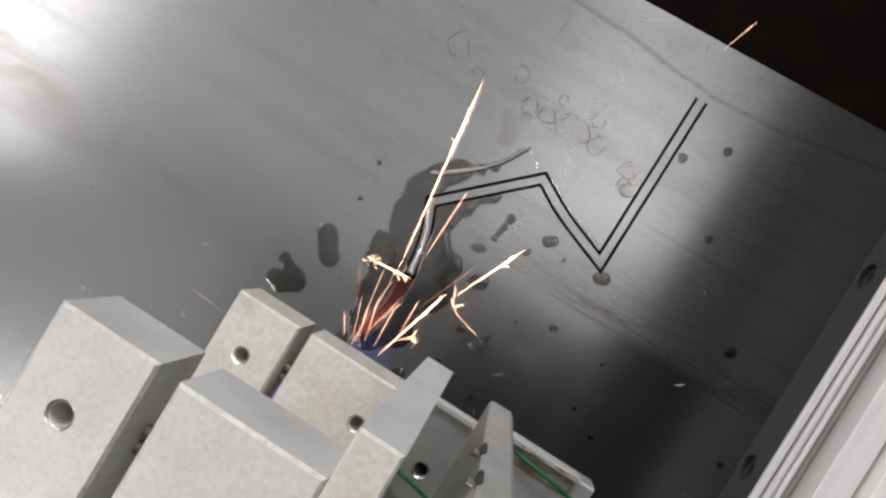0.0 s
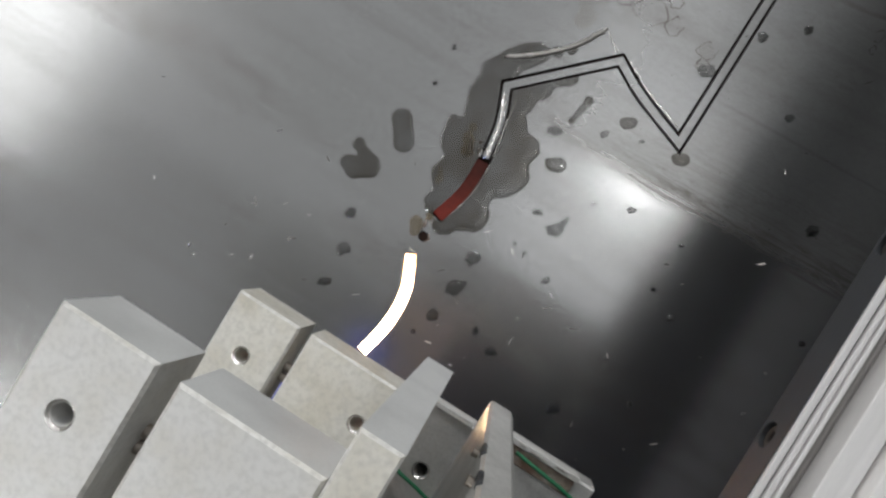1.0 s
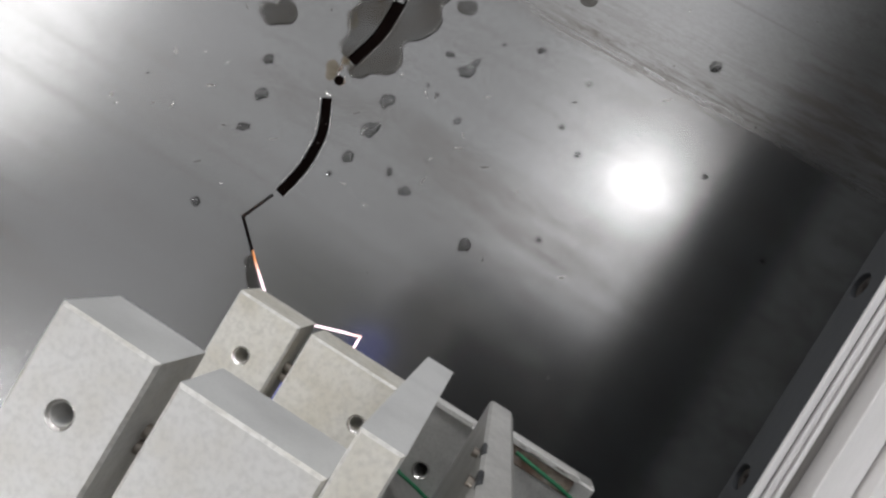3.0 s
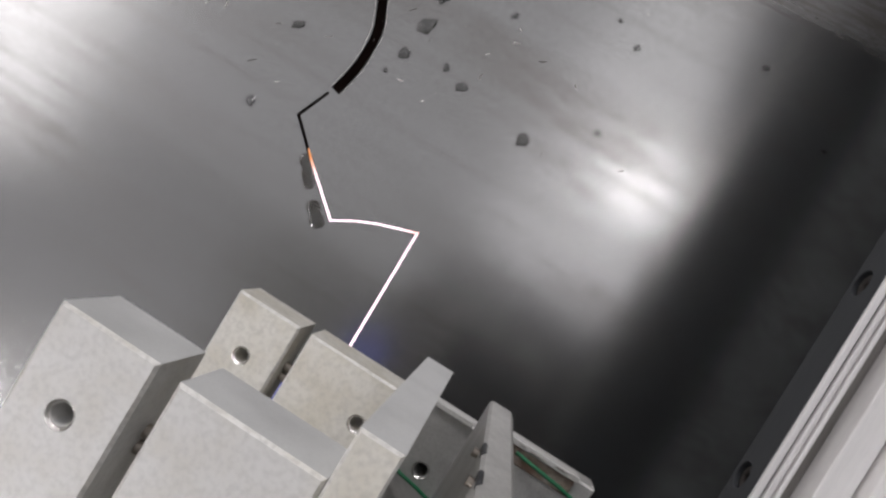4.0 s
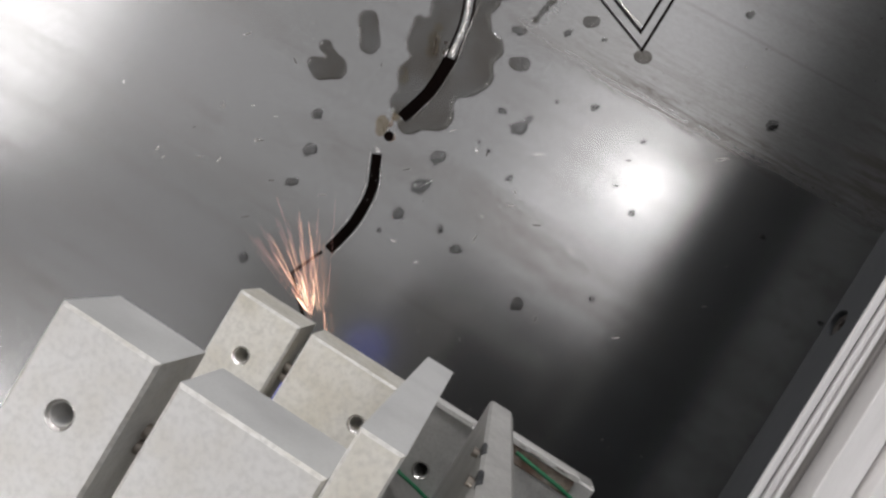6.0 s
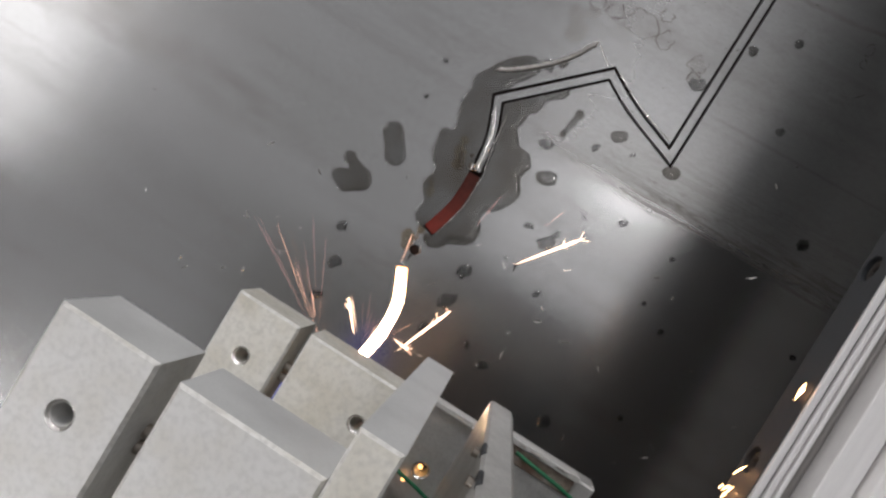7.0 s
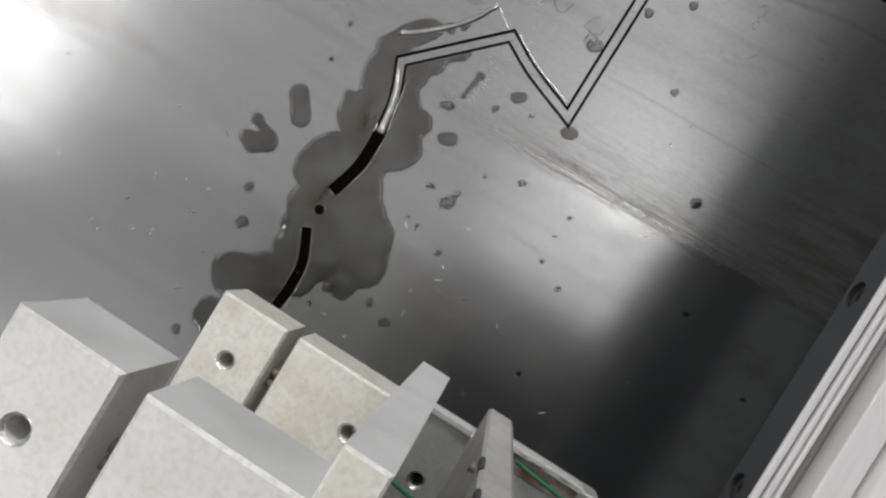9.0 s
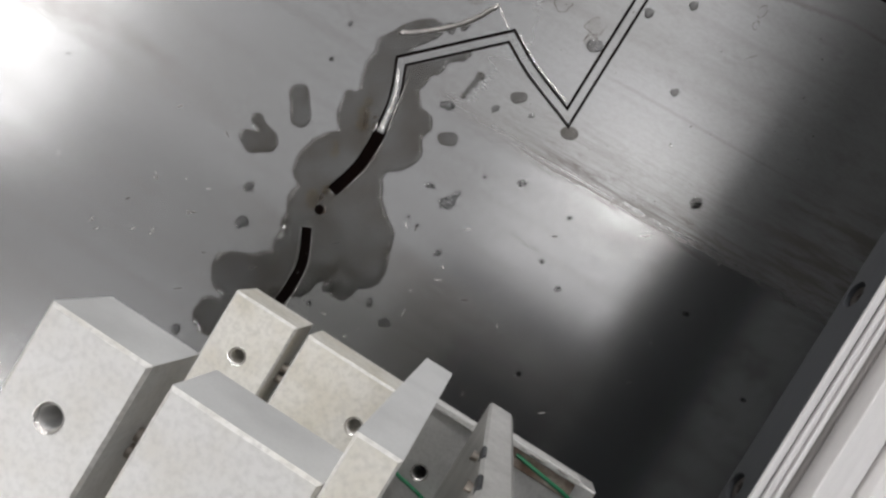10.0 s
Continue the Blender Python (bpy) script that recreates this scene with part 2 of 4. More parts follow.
def plate(bm, outer, holes, z0, z1, chamfer=0.0, s=MM):
    """A plate with openings between two heights; the top rims are chamfered. Outer counter-clockwise, holes clockwise."""
    loops = [outer] + holes
    top = [inset(l, chamfer) if chamfer else l for l in loops]
    rings = []
    for l, t in zip(loops, top):
        ring = [[bm.verts.new((x * s, y * s, z * s)) for x, y in pts] for pts, z in ((t, z1), (l, z1 - chamfer), (l, z0))]
        if not chamfer:
            ring[1] = ring[0]
        rings.append(ring)
    for k in (0, 2):
        edges = []
        for ring in rings:
            r = ring[k]
            edges += [bm.edges.new((r[i - 1], r[i])) for i in range(len(r))]
        bmesh.ops.triangle_fill(bm, edges=edges, use_beauty=True, normal=(0, 0, 1 if k == 0 else -1))
    for ring in rings:
        for a, b in ((0, 1), (1, 2)):
            if ring[a] is ring[b]:
                continue
            for i in range(len(ring[a])):
                bm.faces.new((ring[a][i - 1], ring[b][i - 1], ring[b][i], ring[a][i]))
    bmesh.ops.recalc_face_normals(bm, faces=bm.faces)
    return bm


def rect(x0, x1, y0, y1):
    return [(x0, y0), (x1, y0), (x1, y1), (x0, y1)]


def ring_cw(cx, cy, r, n=24, ry=None):
    return [(cx + r * math.cos(-2 * math.pi * i / n), cy + (ry or r) * math.sin(-2 * math.pi * i / n)) for i in range(n)]


def box(bm, x0, x1, y0, y1, z0, z1, bevel=0.4, s=MM):
    r = bmesh.ops.create_cube(bm, size=1.0, matrix=Matrix.Translation(((x0 + x1) / 2 * s, (y0 + y1) / 2 * s, (z0 + z1) / 2 * s))
                              @ Matrix.Diagonal(((x1 - x0) * s, (y1 - y0) * s, (z1 - z0) * s, 1)))
    if bevel:
        es = list({e for v in r["verts"] for e in v.link_edges})
        bmesh.ops.bevel(bm, geom=es, offset=bevel * s, segments=2, profile=0.5, affect="EDGES")
    return bm


def smooth_line(points, step=3.0):
    """A Catmull-Rom line through the points."""
    p = [Vector(q) for q in points]
    p = [2 * p[0] - p[1]] + p + [2 * p[-1] - p[-2]]
    res = []
    for i in range(1, len(p) - 2):
        n = max(2, int((p[i + 1] - p[i]).length / step))
        for k in range(n):
            t = k / n
            res.append(0.5 * (2 * p[i] + (p[i + 1] - p[i - 1]) * t + (2 * p[i - 1] - 5 * p[i] + 4 * p[i + 1] - p[i + 2]) * t * t
                              + (3 * p[i] - p[i - 1] - 3 * p[i + 1] + p[i + 2]) * t ** 3))
    res.append(p[-2])
    return [tuple(q) for q in res]


def ribbon(line, half, wobble=0.0, seed=0, ends=0.0):
    """A closed clockwise outline of the given half width round a line."""
    rng = random.Random(seed)
    n, left, right = len(line), [], []
    for i in range(n):
        a, b, c = Vector(line[max(0, i - 1)]), Vector(line[i]), Vector(line[min(n - 1, i + 1)])
        u = (b - a).normalized() if i else (c - b).normalized()
        v = (c - b).normalized() if i < n - 1 else u
        nu, nv = Vector((-u.y, u.x)), Vector((-v.y, v.x))
        k = (nu + nv) / max(0.3, 1 + nu.dot(nv))
        e = ends * (-u if i == 0 else u if i == n - 1 else Vector((0, 0)))
        left.append(tuple(b + e + k * (half + rng.uniform(-wobble, wobble))))
        right.append(tuple(b + e - k * (half + rng.uniform(-wobble, wobble))))
    return left + right[::-1]


def bead_line(points, r, seed, lumps=0.35, z=0.0):
    """A lumpy bead of metal along a line."""
    line, rng, bm, rings = smooth_line(points, 1.2), random.Random(seed), bmesh.new(), []
    for i, p in enumerate(line):
        a, b = Vector(line[max(0, i - 1)]), Vector(line[min(len(line) - 1, i + 1)])
        d = (b - a).normalized()
        side = Vector((-d.y, d.x))
        k = r * (1 + rng.uniform(-lumps, lumps)) * min(1, 0.25 + min(i, len(line) - 1 - i) * 0.4)
        off = side * rng.uniform(-0.25, 0.25) * r
        rings.append([bm.verts.new(((p[0] + off.x + side.x * k * math.cos(t)) * MM, (p[1] + off.y + side.y * k * math.cos(t)) * MM,
                                    (z + max(0.01, k * 0.8 * math.sin(t))) * MM)) for t in [math.pi * j / 5 for j in range(6)]])
    for a, b in zip(rings, rings[1:]):
        for j in range(5):
            bm.faces.new((a[j], a[j + 1], b[j + 1], b[j]))
    for ring in (rings[0], rings[-1]):
        bm.faces.new(ring)
    return bm


def film_mesh(name, circles, thick, seed, cell=1.0, rag=1.6, keep_clear=(), source=None):
    """A thin film of water: rounded pools that run together, with a ragged rim and a domed edge."""
    x0, x1 = min(c[0] - c[2] for c in circles) - 4, max(c[0] + c[2] for c in circles) + 4
    y0, y1 = min(c[1] - c[2] for c in circles) - 4, max(c[1] + c[2] for c in circles) + 4
    nx, ny = int((x1 - x0) / cell) + 2, int((y1 - y0) / cell) + 2
    gx, gy = np.meshgrid(x0 + cell * np.arange(nx), y0 + cell * np.arange(ny), indexing="ij")

    def field(pools, rag, seed):
        f = np.full(gx.shape, -1e3)
        for cx, cy, r in pools:
            d = r - np.hypot(gx - cx, gy - cy)
            h = np.clip(0.5 + 0.5 * (d - f) / 3.0, 0, 1)
            f = f * (1 - h) + d * h + 3.0 * h * (1 - h)
        for i in range(nx):
            for j in range(ny):
                p = Vector((gx[i, j] * 0.11, gy[i, j] * 0.11, seed))
                f[i, j] += rag * noise.noise(p) + 0.42 * rag * noise.noise(p * 2.7) + 0.2 * rag * noise.noise(p * 6.3) + 0.13 * rag * noise.noise(p * 11.0)
        return f
    f = field(circles, rag, seed)
    brim = f.copy()
    for line, half in keep_clear:
        for a, b in zip(line, line[1:]):
            ax, ay, bx, by = *a, *b
            t = np.clip(((gx - ax) * (bx - ax) + (gy - ay) * (by - ay)) / ((bx - ax) ** 2 + (by - ay) ** 2 + 1e-9), 0, 1)
            f = np.minimum(f, np.hypot(gx - ax - t * (bx - ax), gy - ay - t * (by - ay)) - half)
    deeper = np.zeros(f.shape)
    for a, b in zip(source or (), (source or ())[1:]):
        ax, ay, bx, by = *a, *b
        t = np.clip(((gx - ax) * (bx - ax) + (gy - ay) * (by - ay)) / ((bx - ax) ** 2 + (by - ay) ** 2 + 1e-9), 0, 1)
        deeper = np.maximum(deeper, np.exp(-np.hypot(gx - ax - t * (bx - ax), gy - ay - t * (by - ay)) / 14.0))
    bm, seen = bmesh.new(), {}

    def vert(x, y, v, w):
        key = (round(x, 3), round(y, 3))
        if key not in seen:
            i, j = min(nx - 1, int(round((x - x0) / cell))), min(ny - 1, int(round((y - y0) / cell)))
            h = (thick + deeper[i, j]) * (1 - math.exp(-max(w, 0) / 1.0))
            seen[key] = bm.verts.new((x * MM, y * MM, (0.02 + h) * MM))
        return seen[key]
    for i in range(nx - 1):
        for j in range(ny - 1):
            c = [(gx[a, b], gy[a, b], f[a, b], brim[a, b]) for a, b in ((i, j), (i + 1, j), (i + 1, j + 1), (i, j + 1))]
            if max(q[2] for q in c) <= 0:
                continue
            pts = []
            for k in range(4):
                p, q = c[k], c[(k + 1) % 4]
                if p[2] > 0:
                    pts.append(p)
                if (p[2] > 0) != (q[2] > 0):
                    t = p[2] / (p[2] - q[2])
                    pts.append((p[0] + t * (q[0] - p[0]), p[1] + t * (q[1] - p[1]), 0.0, p[3] + t * (q[3] - p[3])))
            vs = []
            for p in pts:
                v = vert(*p)
                if v not in vs:
                    vs.append(v)
            if len(vs) > 2 and bm.faces.get(vs) is None:
                bm.faces.new(vs)
    for face in bm.faces:
        face.smooth = True
    return bm


# ---- how the sheet and the head go: seconds, then millimetres ----
SHEET = [(0.0, -2.3, -66.6), (0.2, -4.6, -49.5), (0.4, -5.0, -31.9), (0.5, -2.7, -23.4), (0.6, 0.4, -15.4), (0.7, 2.6, -8.5), (0.8, 4.4, -5.0),
         (1.0, 0.0, 0.0), (1.2, -11.8, 11.0), (1.4, -24.1, 23.5), (1.5, -30.2, 29.5), (1.6, -34.0, 32.6), (1.7, -36.2, 32.4), (2.0, -47.4, 26.3),
         (2.3, -65.6, 20.3), (2.5, -75.9, 17.3), (2.7, -75.8, 22.3), (3.0, -75.6, 44.0), (3.4, -75.0, 76.0), (3.8, -75.2, 101.0),
         (4.0, -77.9, 101.3), (4.2, -78.5, 95.4), (4.4, -78.5, 79.5), (4.5, -78.5, 71.7), (4.8, -78.7, 46.2), (5.0, -79.4, 28.8), (5.2, -79.2, 17.5),
         (5.4, -78.8, 12.1), (5.5, -74.2, 13.2), (5.7, -58.8, 17.5), (6.05, -36.0, 34.0), (6.43, -12.0, 14.0), (6.65, 2.5, -0.5), (6.8, -0.3, -5.4),
         (7.0, -0.3, -7.6), (7.1, -2.9, -12.1), (7.3, -5.2, -20.0), (7.5, -6.1, -23.3), (7.7, -6.1, -23.3), (8.0, -6.1, -23.3), (8.2, -7.5, -24.0),
         (8.5, -15.0, -22.0), (8.6, -25.2, -19.2), (8.8, -43.1, -16.6), (9.0, -50.7, -15.3), (9.2, -50.7, -15.3), (10.0, -50.7, -15.3)]
HEAD = [(0.0, 0.0), (7.5, 0.0), (7.65, 0.6), (8.0, 6.4), (8.3, 9.2), (8.5, 9.6), (9.0, 9.5), (9.5, 5.8), (10.0, 2.5)]


# ---- the steel sheet with its cuts ----
LEG = smooth_line([(37.0, 180.5), (36.0, 91.5)], 100)
BOW = smooth_line([(36.0, 91.5), (10.5, 101.8), (-7.2, 111.8)], 6)
BACK = [(-7.2, 111.8), (-47.6, 75.0)]
STEM = smooth_line([(-47.6, 75.0), (-41.0, 58.0), (-38.3, 39.4), (-38.7, 21.0), (-43.8, 2.9)], 5)
LONG_CUT = LEG[:1] + BOW + STEM
STRIP = LEG[:1] + BOW + smooth_line([(-47.6, 75.0), (-41.0, 58.0), (-38.3, 40.0)], 5)
LOWER_SLOT = smooth_line([(-45.2, -18.2), (-38.6, -33.0), (-37.2, -45.0), (-38.0, -57.0), (-41.2, -70.5)], 4)
THIN_CUT = [(-43.6, -72.8), (-51.0, -89.7), (-33.5, -106.0), (-10.0, -126.0), (0.0, -120.4), (10.0, -115.9), (20.5, -112.3), (30.0, -109.4), (30.5, -197.0)]
HOLE = (-44.5, -7.8)


def build_sheet():
    holes = [ribbon(LONG_CUT, 3.2, 0.1, 3), ribbon(LOWER_SLOT, 2.65, 0.1, 4), ribbon(THIN_CUT, 0.8, 0.06, 5),
             [(x, y) for x, y in ring_cw(*HOLE, 2.5, 18)]]
    bm = plate(bmesh.new(), rect(-620, 560, -640, 208.5), holes, -3.0, 0.0)
    sheet = part("steel_sheet", bm, STEEL)
    tagged(sheet, "grey cold-rolled steel sheet, wet, with cut slots", "metal sheet")
    strip = plate(bmesh.new(), ribbon(STRIP, 1.8, 0.07, 6)[::-1], [], -3.0, -0.25, 0.1)
    part("cut_strip", strip, STEEL, sheet, "narrow zigzag strip cut free in the sheet")
    return sheet


sheet = build_sheet()


# ---- the clamping head ----
def drilled(x0, x1, y0, y1, z0, z1, hx, hy, r):
    return plate(bmesh.new(), rect(x0, x1, y0, y1), [ring_cw(hx, hy, r, 28)], z0, z1, 0.6)


def build_head():
    head = new("clamping_head")
    tagged(head, "machine head of stacked grey aluminium clamp blocks", "machine head")
    def block(name, bm, mat, face=ALU_FACE, label=""):
        ob = part(name, bm, mat, head, label)
        ob.data.materials.append(face)
        ob.data.materials.append(ALU_EDGE)
        for poly in ob.data.polygons:
            poly.material_index = 2 if 0.3 < poly.normal.z < 0.95 else int(poly.normal.y > 0.9)
        return ob
    left_top = block("upper_block", drilled(-55.9, -37.4, -140, -39.3, 216, 232, -46.9, -54.2, 1.85), ALU)
    block("upper_block", plate(bmesh.new(), rect(-33.5, -7.0, -140, -40.0), [], 216, 232, 0.6), ALU)
    left_low = block("lower_block", drilled(-55.6, -37.3, -140, -39.5, 148, 162, -46.8, -53.5, 1.75), ALU_WORN, ALU_WORN, "stained aluminium block with a drilled hole")
    right_low = block("lower_block", drilled(-34.2, -8.6, -140, -39.4, 149, 162, -12.9, -52.3, 1.75), ALU_WORN, ALU_WORN, "stained aluminium block with a drilled hole")
    block("finger_block", plate(bmesh.new(), rect(-6.7, 1.0, -140, -30.2), [], 152, 234, 0.5), ALU_WORN, ALU_FACE)
    # the second finger; black boxes further down give its two screw notches
    outline = [(12.3, -140), (19.2, -140), (19.2, -30.8), (18.0, -29.6), (12.9, -29.6), (12.3, -30.2)]
    notched = block("finger_block", plate(bmesh.new(), outline, [], 160, 246, 0.5), ALU_DULL, ALU_DULL)
    base = part("base_plate", drilled(-9.5, 24.0, -140, -43.8, 122, 132, 7.6, -62.6, 2.0), ALU_DULL, head)
    side = part("side_plate", plate(bmesh.new(), rect(24.5, 52.0, -140, -40.5), [], 122, 132, 0.5), ALU_DULL, head)
    # screws in the gaps, wires and slots
    for x, y, z in ((-35.5, -53.6, 222), (-35.5, -56.6, 222), (-35.7, -52.0, 154), (-35.7, -54.8, 154)):
        bm = bmesh.new()
        bmesh.ops.create_cone(bm, cap_ends=True, segments=16, radius1=1.3 * MM, radius2=1.3 * MM, depth=4.2 * MM,
                              matrix=Matrix.Translation((x * MM, y * MM, z * MM)) @ Euler((0, radians(90), 0)).to_matrix().to_4x4())
        part("spacer_screw", bm, BOLT, head, "brownish steel screw between two blocks")
    for pts in (((-2, -64.0, 134), (3, -65.2, 136), (9, -66.2, 136), (16, -68.5, 134)), ((28, -43.2, 132.5), (34, -43.6, 134.5), (42, -44.6, 134.5), (56, -47.5, 133))):
        bm = bmesh.new()
        line = [Vector(p) * MM for p in pts]
        rings = []
        for i, p in enumerate(line):
            d = (line[min(i + 1, 3)] - line[max(i - 1, 0)]).normalized()
            u = d.cross(Vector((0, 0, 1))).normalized()
            v = u.cross(d)
            rings.append([bm.verts.new(p + (u * math.cos(a) + v * math.sin(a)) * 0.6 * MM) for a in [k * math.pi / 4 for k in range(8)]])
        for i in range(3):
            for k in range(8):
                bm.faces.new((rings[i][k - 1], rings[i][k], rings[i + 1][k], rings[i + 1][k - 1]))
        part("wire", bm, WIRE, head, "thin green insulated wire")
    # bright steel rings added for the glint of the hole chamfers
    for on, x, y, z, r in ((left_top, -46.9, -54.2, 232, 1.85), (left_low, -46.8, -53.5, 162, 1.75), (right_low, -12.9, -52.3, 162, 1.75), (base, 7.6, -62.6, 132, 2.0)):
        bm = bmesh.new()
        rings = [[bm.verts.new((px * MM, py * MM, h * MM)) for px, py in ring_cw(x, y, q, 32)] for q, h in ((r + 0.66, z + 0.02), (r + 0.58, z + 0.03), (r + 0.25, z - 0.30), (r + 0.1, z - 0.46))]
        for a, b in zip(rings, rings[1:]):
            for i in range(32):
                bm.faces.new((a[i - 1], a[i], b[i], b[i - 1]))
        part("hole_glint_ring", bm, CUT_BRIGHT, on, "bright ring giving the glint on the hole chamfer")
    for on, x, y, z, r in ((left_top, -46.9, -54.2, 219, 1.75), (left_low, -46.8, -53.5, 147.5, 1.65)):
        bm = plate(bmesh.new(), ring_cw(x, y, r, 24)[::-1], [ring_cw(x, y, 0.9, 6)], z - 3, z, 0.3)
        part("set_screw", bm, BOLT, on, "steel screw sunk in the hole")
    part("edge_lip", box(bmesh.new(), 1.2, 13.8, -44.4, -42.6, 128, 133.2, 0.3), ALU, base)
    part("edge_lip", box(bmesh.new(), 24.5, 46.5, -41.4, -39.6, 128, 133.6, 0.3), ALU, side)
    part("terminal_strip", box(bmesh.new(), 25.5, 46.0, -46.5, -41.6, 128, 132.6, 0.4), RUST, side, "rust-brown worn strip under the plate edge")
    for z in (207.0, 224.5):
        # no notch is cut; a black box gives its shade
        part("notch_shade", box(bmesh.new(), 12.15, 13.1, -31.2, -29.45, z - 4.5, z + 2.5, 0.4), BLACK, notched, "black box for the shade in a screw notch")
        screw = bmesh.new()
        bmesh.ops.create_cone(screw, cap_ends=True, segments=16, radius1=1.0 * MM, radius2=0.8 * MM, depth=1.4 * MM,
                              matrix=Matrix.Translation((0.0118, -0.0318, (z - 3.0) * MM)) @ Euler((0, radians(90), 0)).to_matrix().to_4x4())
        part("slot_screw", screw, BOLT, notched, "worn screw end in the notch")
    # nicks and solder-like crust on the plate edges
    part("edge_crust", bead_line([(26, -40.4), (33, -40.8), (40, -40.3), (46, -40.6)], 0.32, 5, 0.7, 133.4), CUT, side, "bright crust on the plate edge")
    # added dark plate, so the hole in the base plate shows dark
    part("dark_backing", box(bmesh.new(), -9, 50, -140, -46, 117, 121.5, 0.3), DARK_BLOCKER, head)
    part("carrier_arm", box(bmesh.new(), -50, 46, -690, -138, 122, 140, 0.5), BLACK, head)
    part("carrier_post", box(bmesh.new(), -50, 46, -690, -660, 139, 705, 0.5), BLACK, head)
    return head


head = build_head()


# ---- the guide rail at the side ----
def build_rail():
    rail = new("guide_rail")
    tagged(rail, "pale aluminium profile with a dark drilled guide rail", "guide rail")
    def upright(bm):
        """Turns a flat plate (x as height, y along) to stand with its face towards -x at x = 76.3 mm."""
        bmesh.ops.transform(bm, verts=bm.verts, matrix=Matrix(((0, 0, -1, 0.0763), (0, 1, 0, 0), (1, 0, 0, 0), (0, 0, 0, 1))))
        return bm
    places = [-1.8 + 56.6 * k for k in range(-7, 8)]
    holes = [ring_cw(148.2, y, 3.7, 28) for y in places]
    face = part("side_face", upright(plate(bmesh.new(), rect(143.3, 157, -420, 420), holes, -3.0, 0.0, 0.15)), RAIL, rail, "dark side face with a row of holes")
    for y in places:
        cap = upright(plate(bmesh.new(), ring_cw(148.2, y, 3.5, 24)[::-1], [ring_cw(148.2, y, 1.6, 6)], -2.8, -1.2, 0.4))
        part("rail_bolt", cap, DARK_BOLT, face, "brown socket screw sunk in the side face")
    # unseen pale strip added to lighten the sheet's mirror image near the rail
    part("rail_reflector", box(bmesh.new(), 142.0, 186, -420, 420, 116, 119.6, 0.3), REFLECTOR, rail, "unseen pale reflector under the profile")
    # unseen dark plates added to darken the mirror image further in
    part("mirrored_dark_plate", box(bmesh.new(), 88.0, 141.6, -420, 420, 116, 119.6, 0.3), DARK_MIRRORED, rail, "unseen dark plate under the profile, mirrored in the sheet")
    part("mirrored_dark_plate", box(bmesh.new(), 86.0, 92, -420, 420, 137, 139.6, 0.3), DARK_MIRRORED, rail, "unseen dark plate under the profile, mirrored in the sheet")
    for x0, x1, z0, z1 in ((76.4, 78.2, 157.1, 158.6), (79.4, 80.0, 152, 156.4), (78.9, 80.3, 156.5, 158.8), (80.3, 80.9, 152, 156.6),
                           (80.9, 82.1, 150, 158.8), (87.4, 94.8, 140, 160), (96.9, 97.6, 120, 150), (97.6, 175.0, 120, 161)):
        part("profile_rib", box(bmesh.new(), x0, x1, -420, 420, z0, z1, 0.35), PROFILE, rail)
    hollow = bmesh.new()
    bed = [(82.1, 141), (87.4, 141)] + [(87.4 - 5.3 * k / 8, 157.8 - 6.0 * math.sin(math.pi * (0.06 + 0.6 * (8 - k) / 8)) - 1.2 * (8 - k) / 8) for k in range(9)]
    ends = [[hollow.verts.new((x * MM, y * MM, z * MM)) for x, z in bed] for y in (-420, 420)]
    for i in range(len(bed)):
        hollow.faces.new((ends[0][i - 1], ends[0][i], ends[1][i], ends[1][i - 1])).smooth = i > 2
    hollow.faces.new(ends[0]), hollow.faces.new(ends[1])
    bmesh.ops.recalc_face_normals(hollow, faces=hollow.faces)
    part("profile_channel", hollow, CHANNEL_SHADE, rail, "hollow channel of the profile, its shade in the colour")
    lip = bmesh.new()
    vs = [[lip.verts.new((x * MM, y * MM, z * MM)) for x, z in ((94.8, 120), (96.9, 120), (96.9, 155), (94.8, 159.6))] for y in (-420, 420)]
    for i in range(4):
        lip.faces.new((vs[0][i - 1], vs[0][i], vs[1][i], vs[1][i - 1]))
    lip.faces.new(vs[0]), lip.faces.new(vs[1])
    bmesh.ops.recalc_face_normals(lip, faces=lip.faces)
    part("profile_lip", lip, PROFILE, rail)
    for y in (-390, 390):
        part("hanger", box(bmesh.new(), 161, 171, y - 12, y + 12, 158, 441, 0.5), BLACK, rail)
        part("hanger_foot", box(bmesh.new(), 161, 250, y - 12, y + 12, 440, 451, 0.5), BLACK, rail)
    return rail


rail = build_rail()


# ---- water on the sheet ----
ON_SHEET = []


def on_sheet(ob, merges=False):
    ON_SHEET.append((ob, merges))
    return ob


def short_of(inner, end, gap):
    """The line from an inner point to gap millimetres before the end of a slot."""
    a, b = Vector(inner), Vector(end)
    return [tuple(a), tuple(b - (b - a).normalized() * gap)]


CLEAR = ((STEM[:-1], 3.3), (short_of(STEM[-2], STEM[-1], 2.4), 3.0), (BACK, 3.2), (LOWER_SLOT[1:-1], 2.8), (short_of(LOWER_SLOT[1], LOWER_SLOT[0], 2.0), 2.6),
         (short_of(LOWER_SLOT[-2], LOWER_SLOT[-1], 2.0), 2.6), ([HOLE, (HOLE[0] + 0.01, HOLE[1])], 2.6))
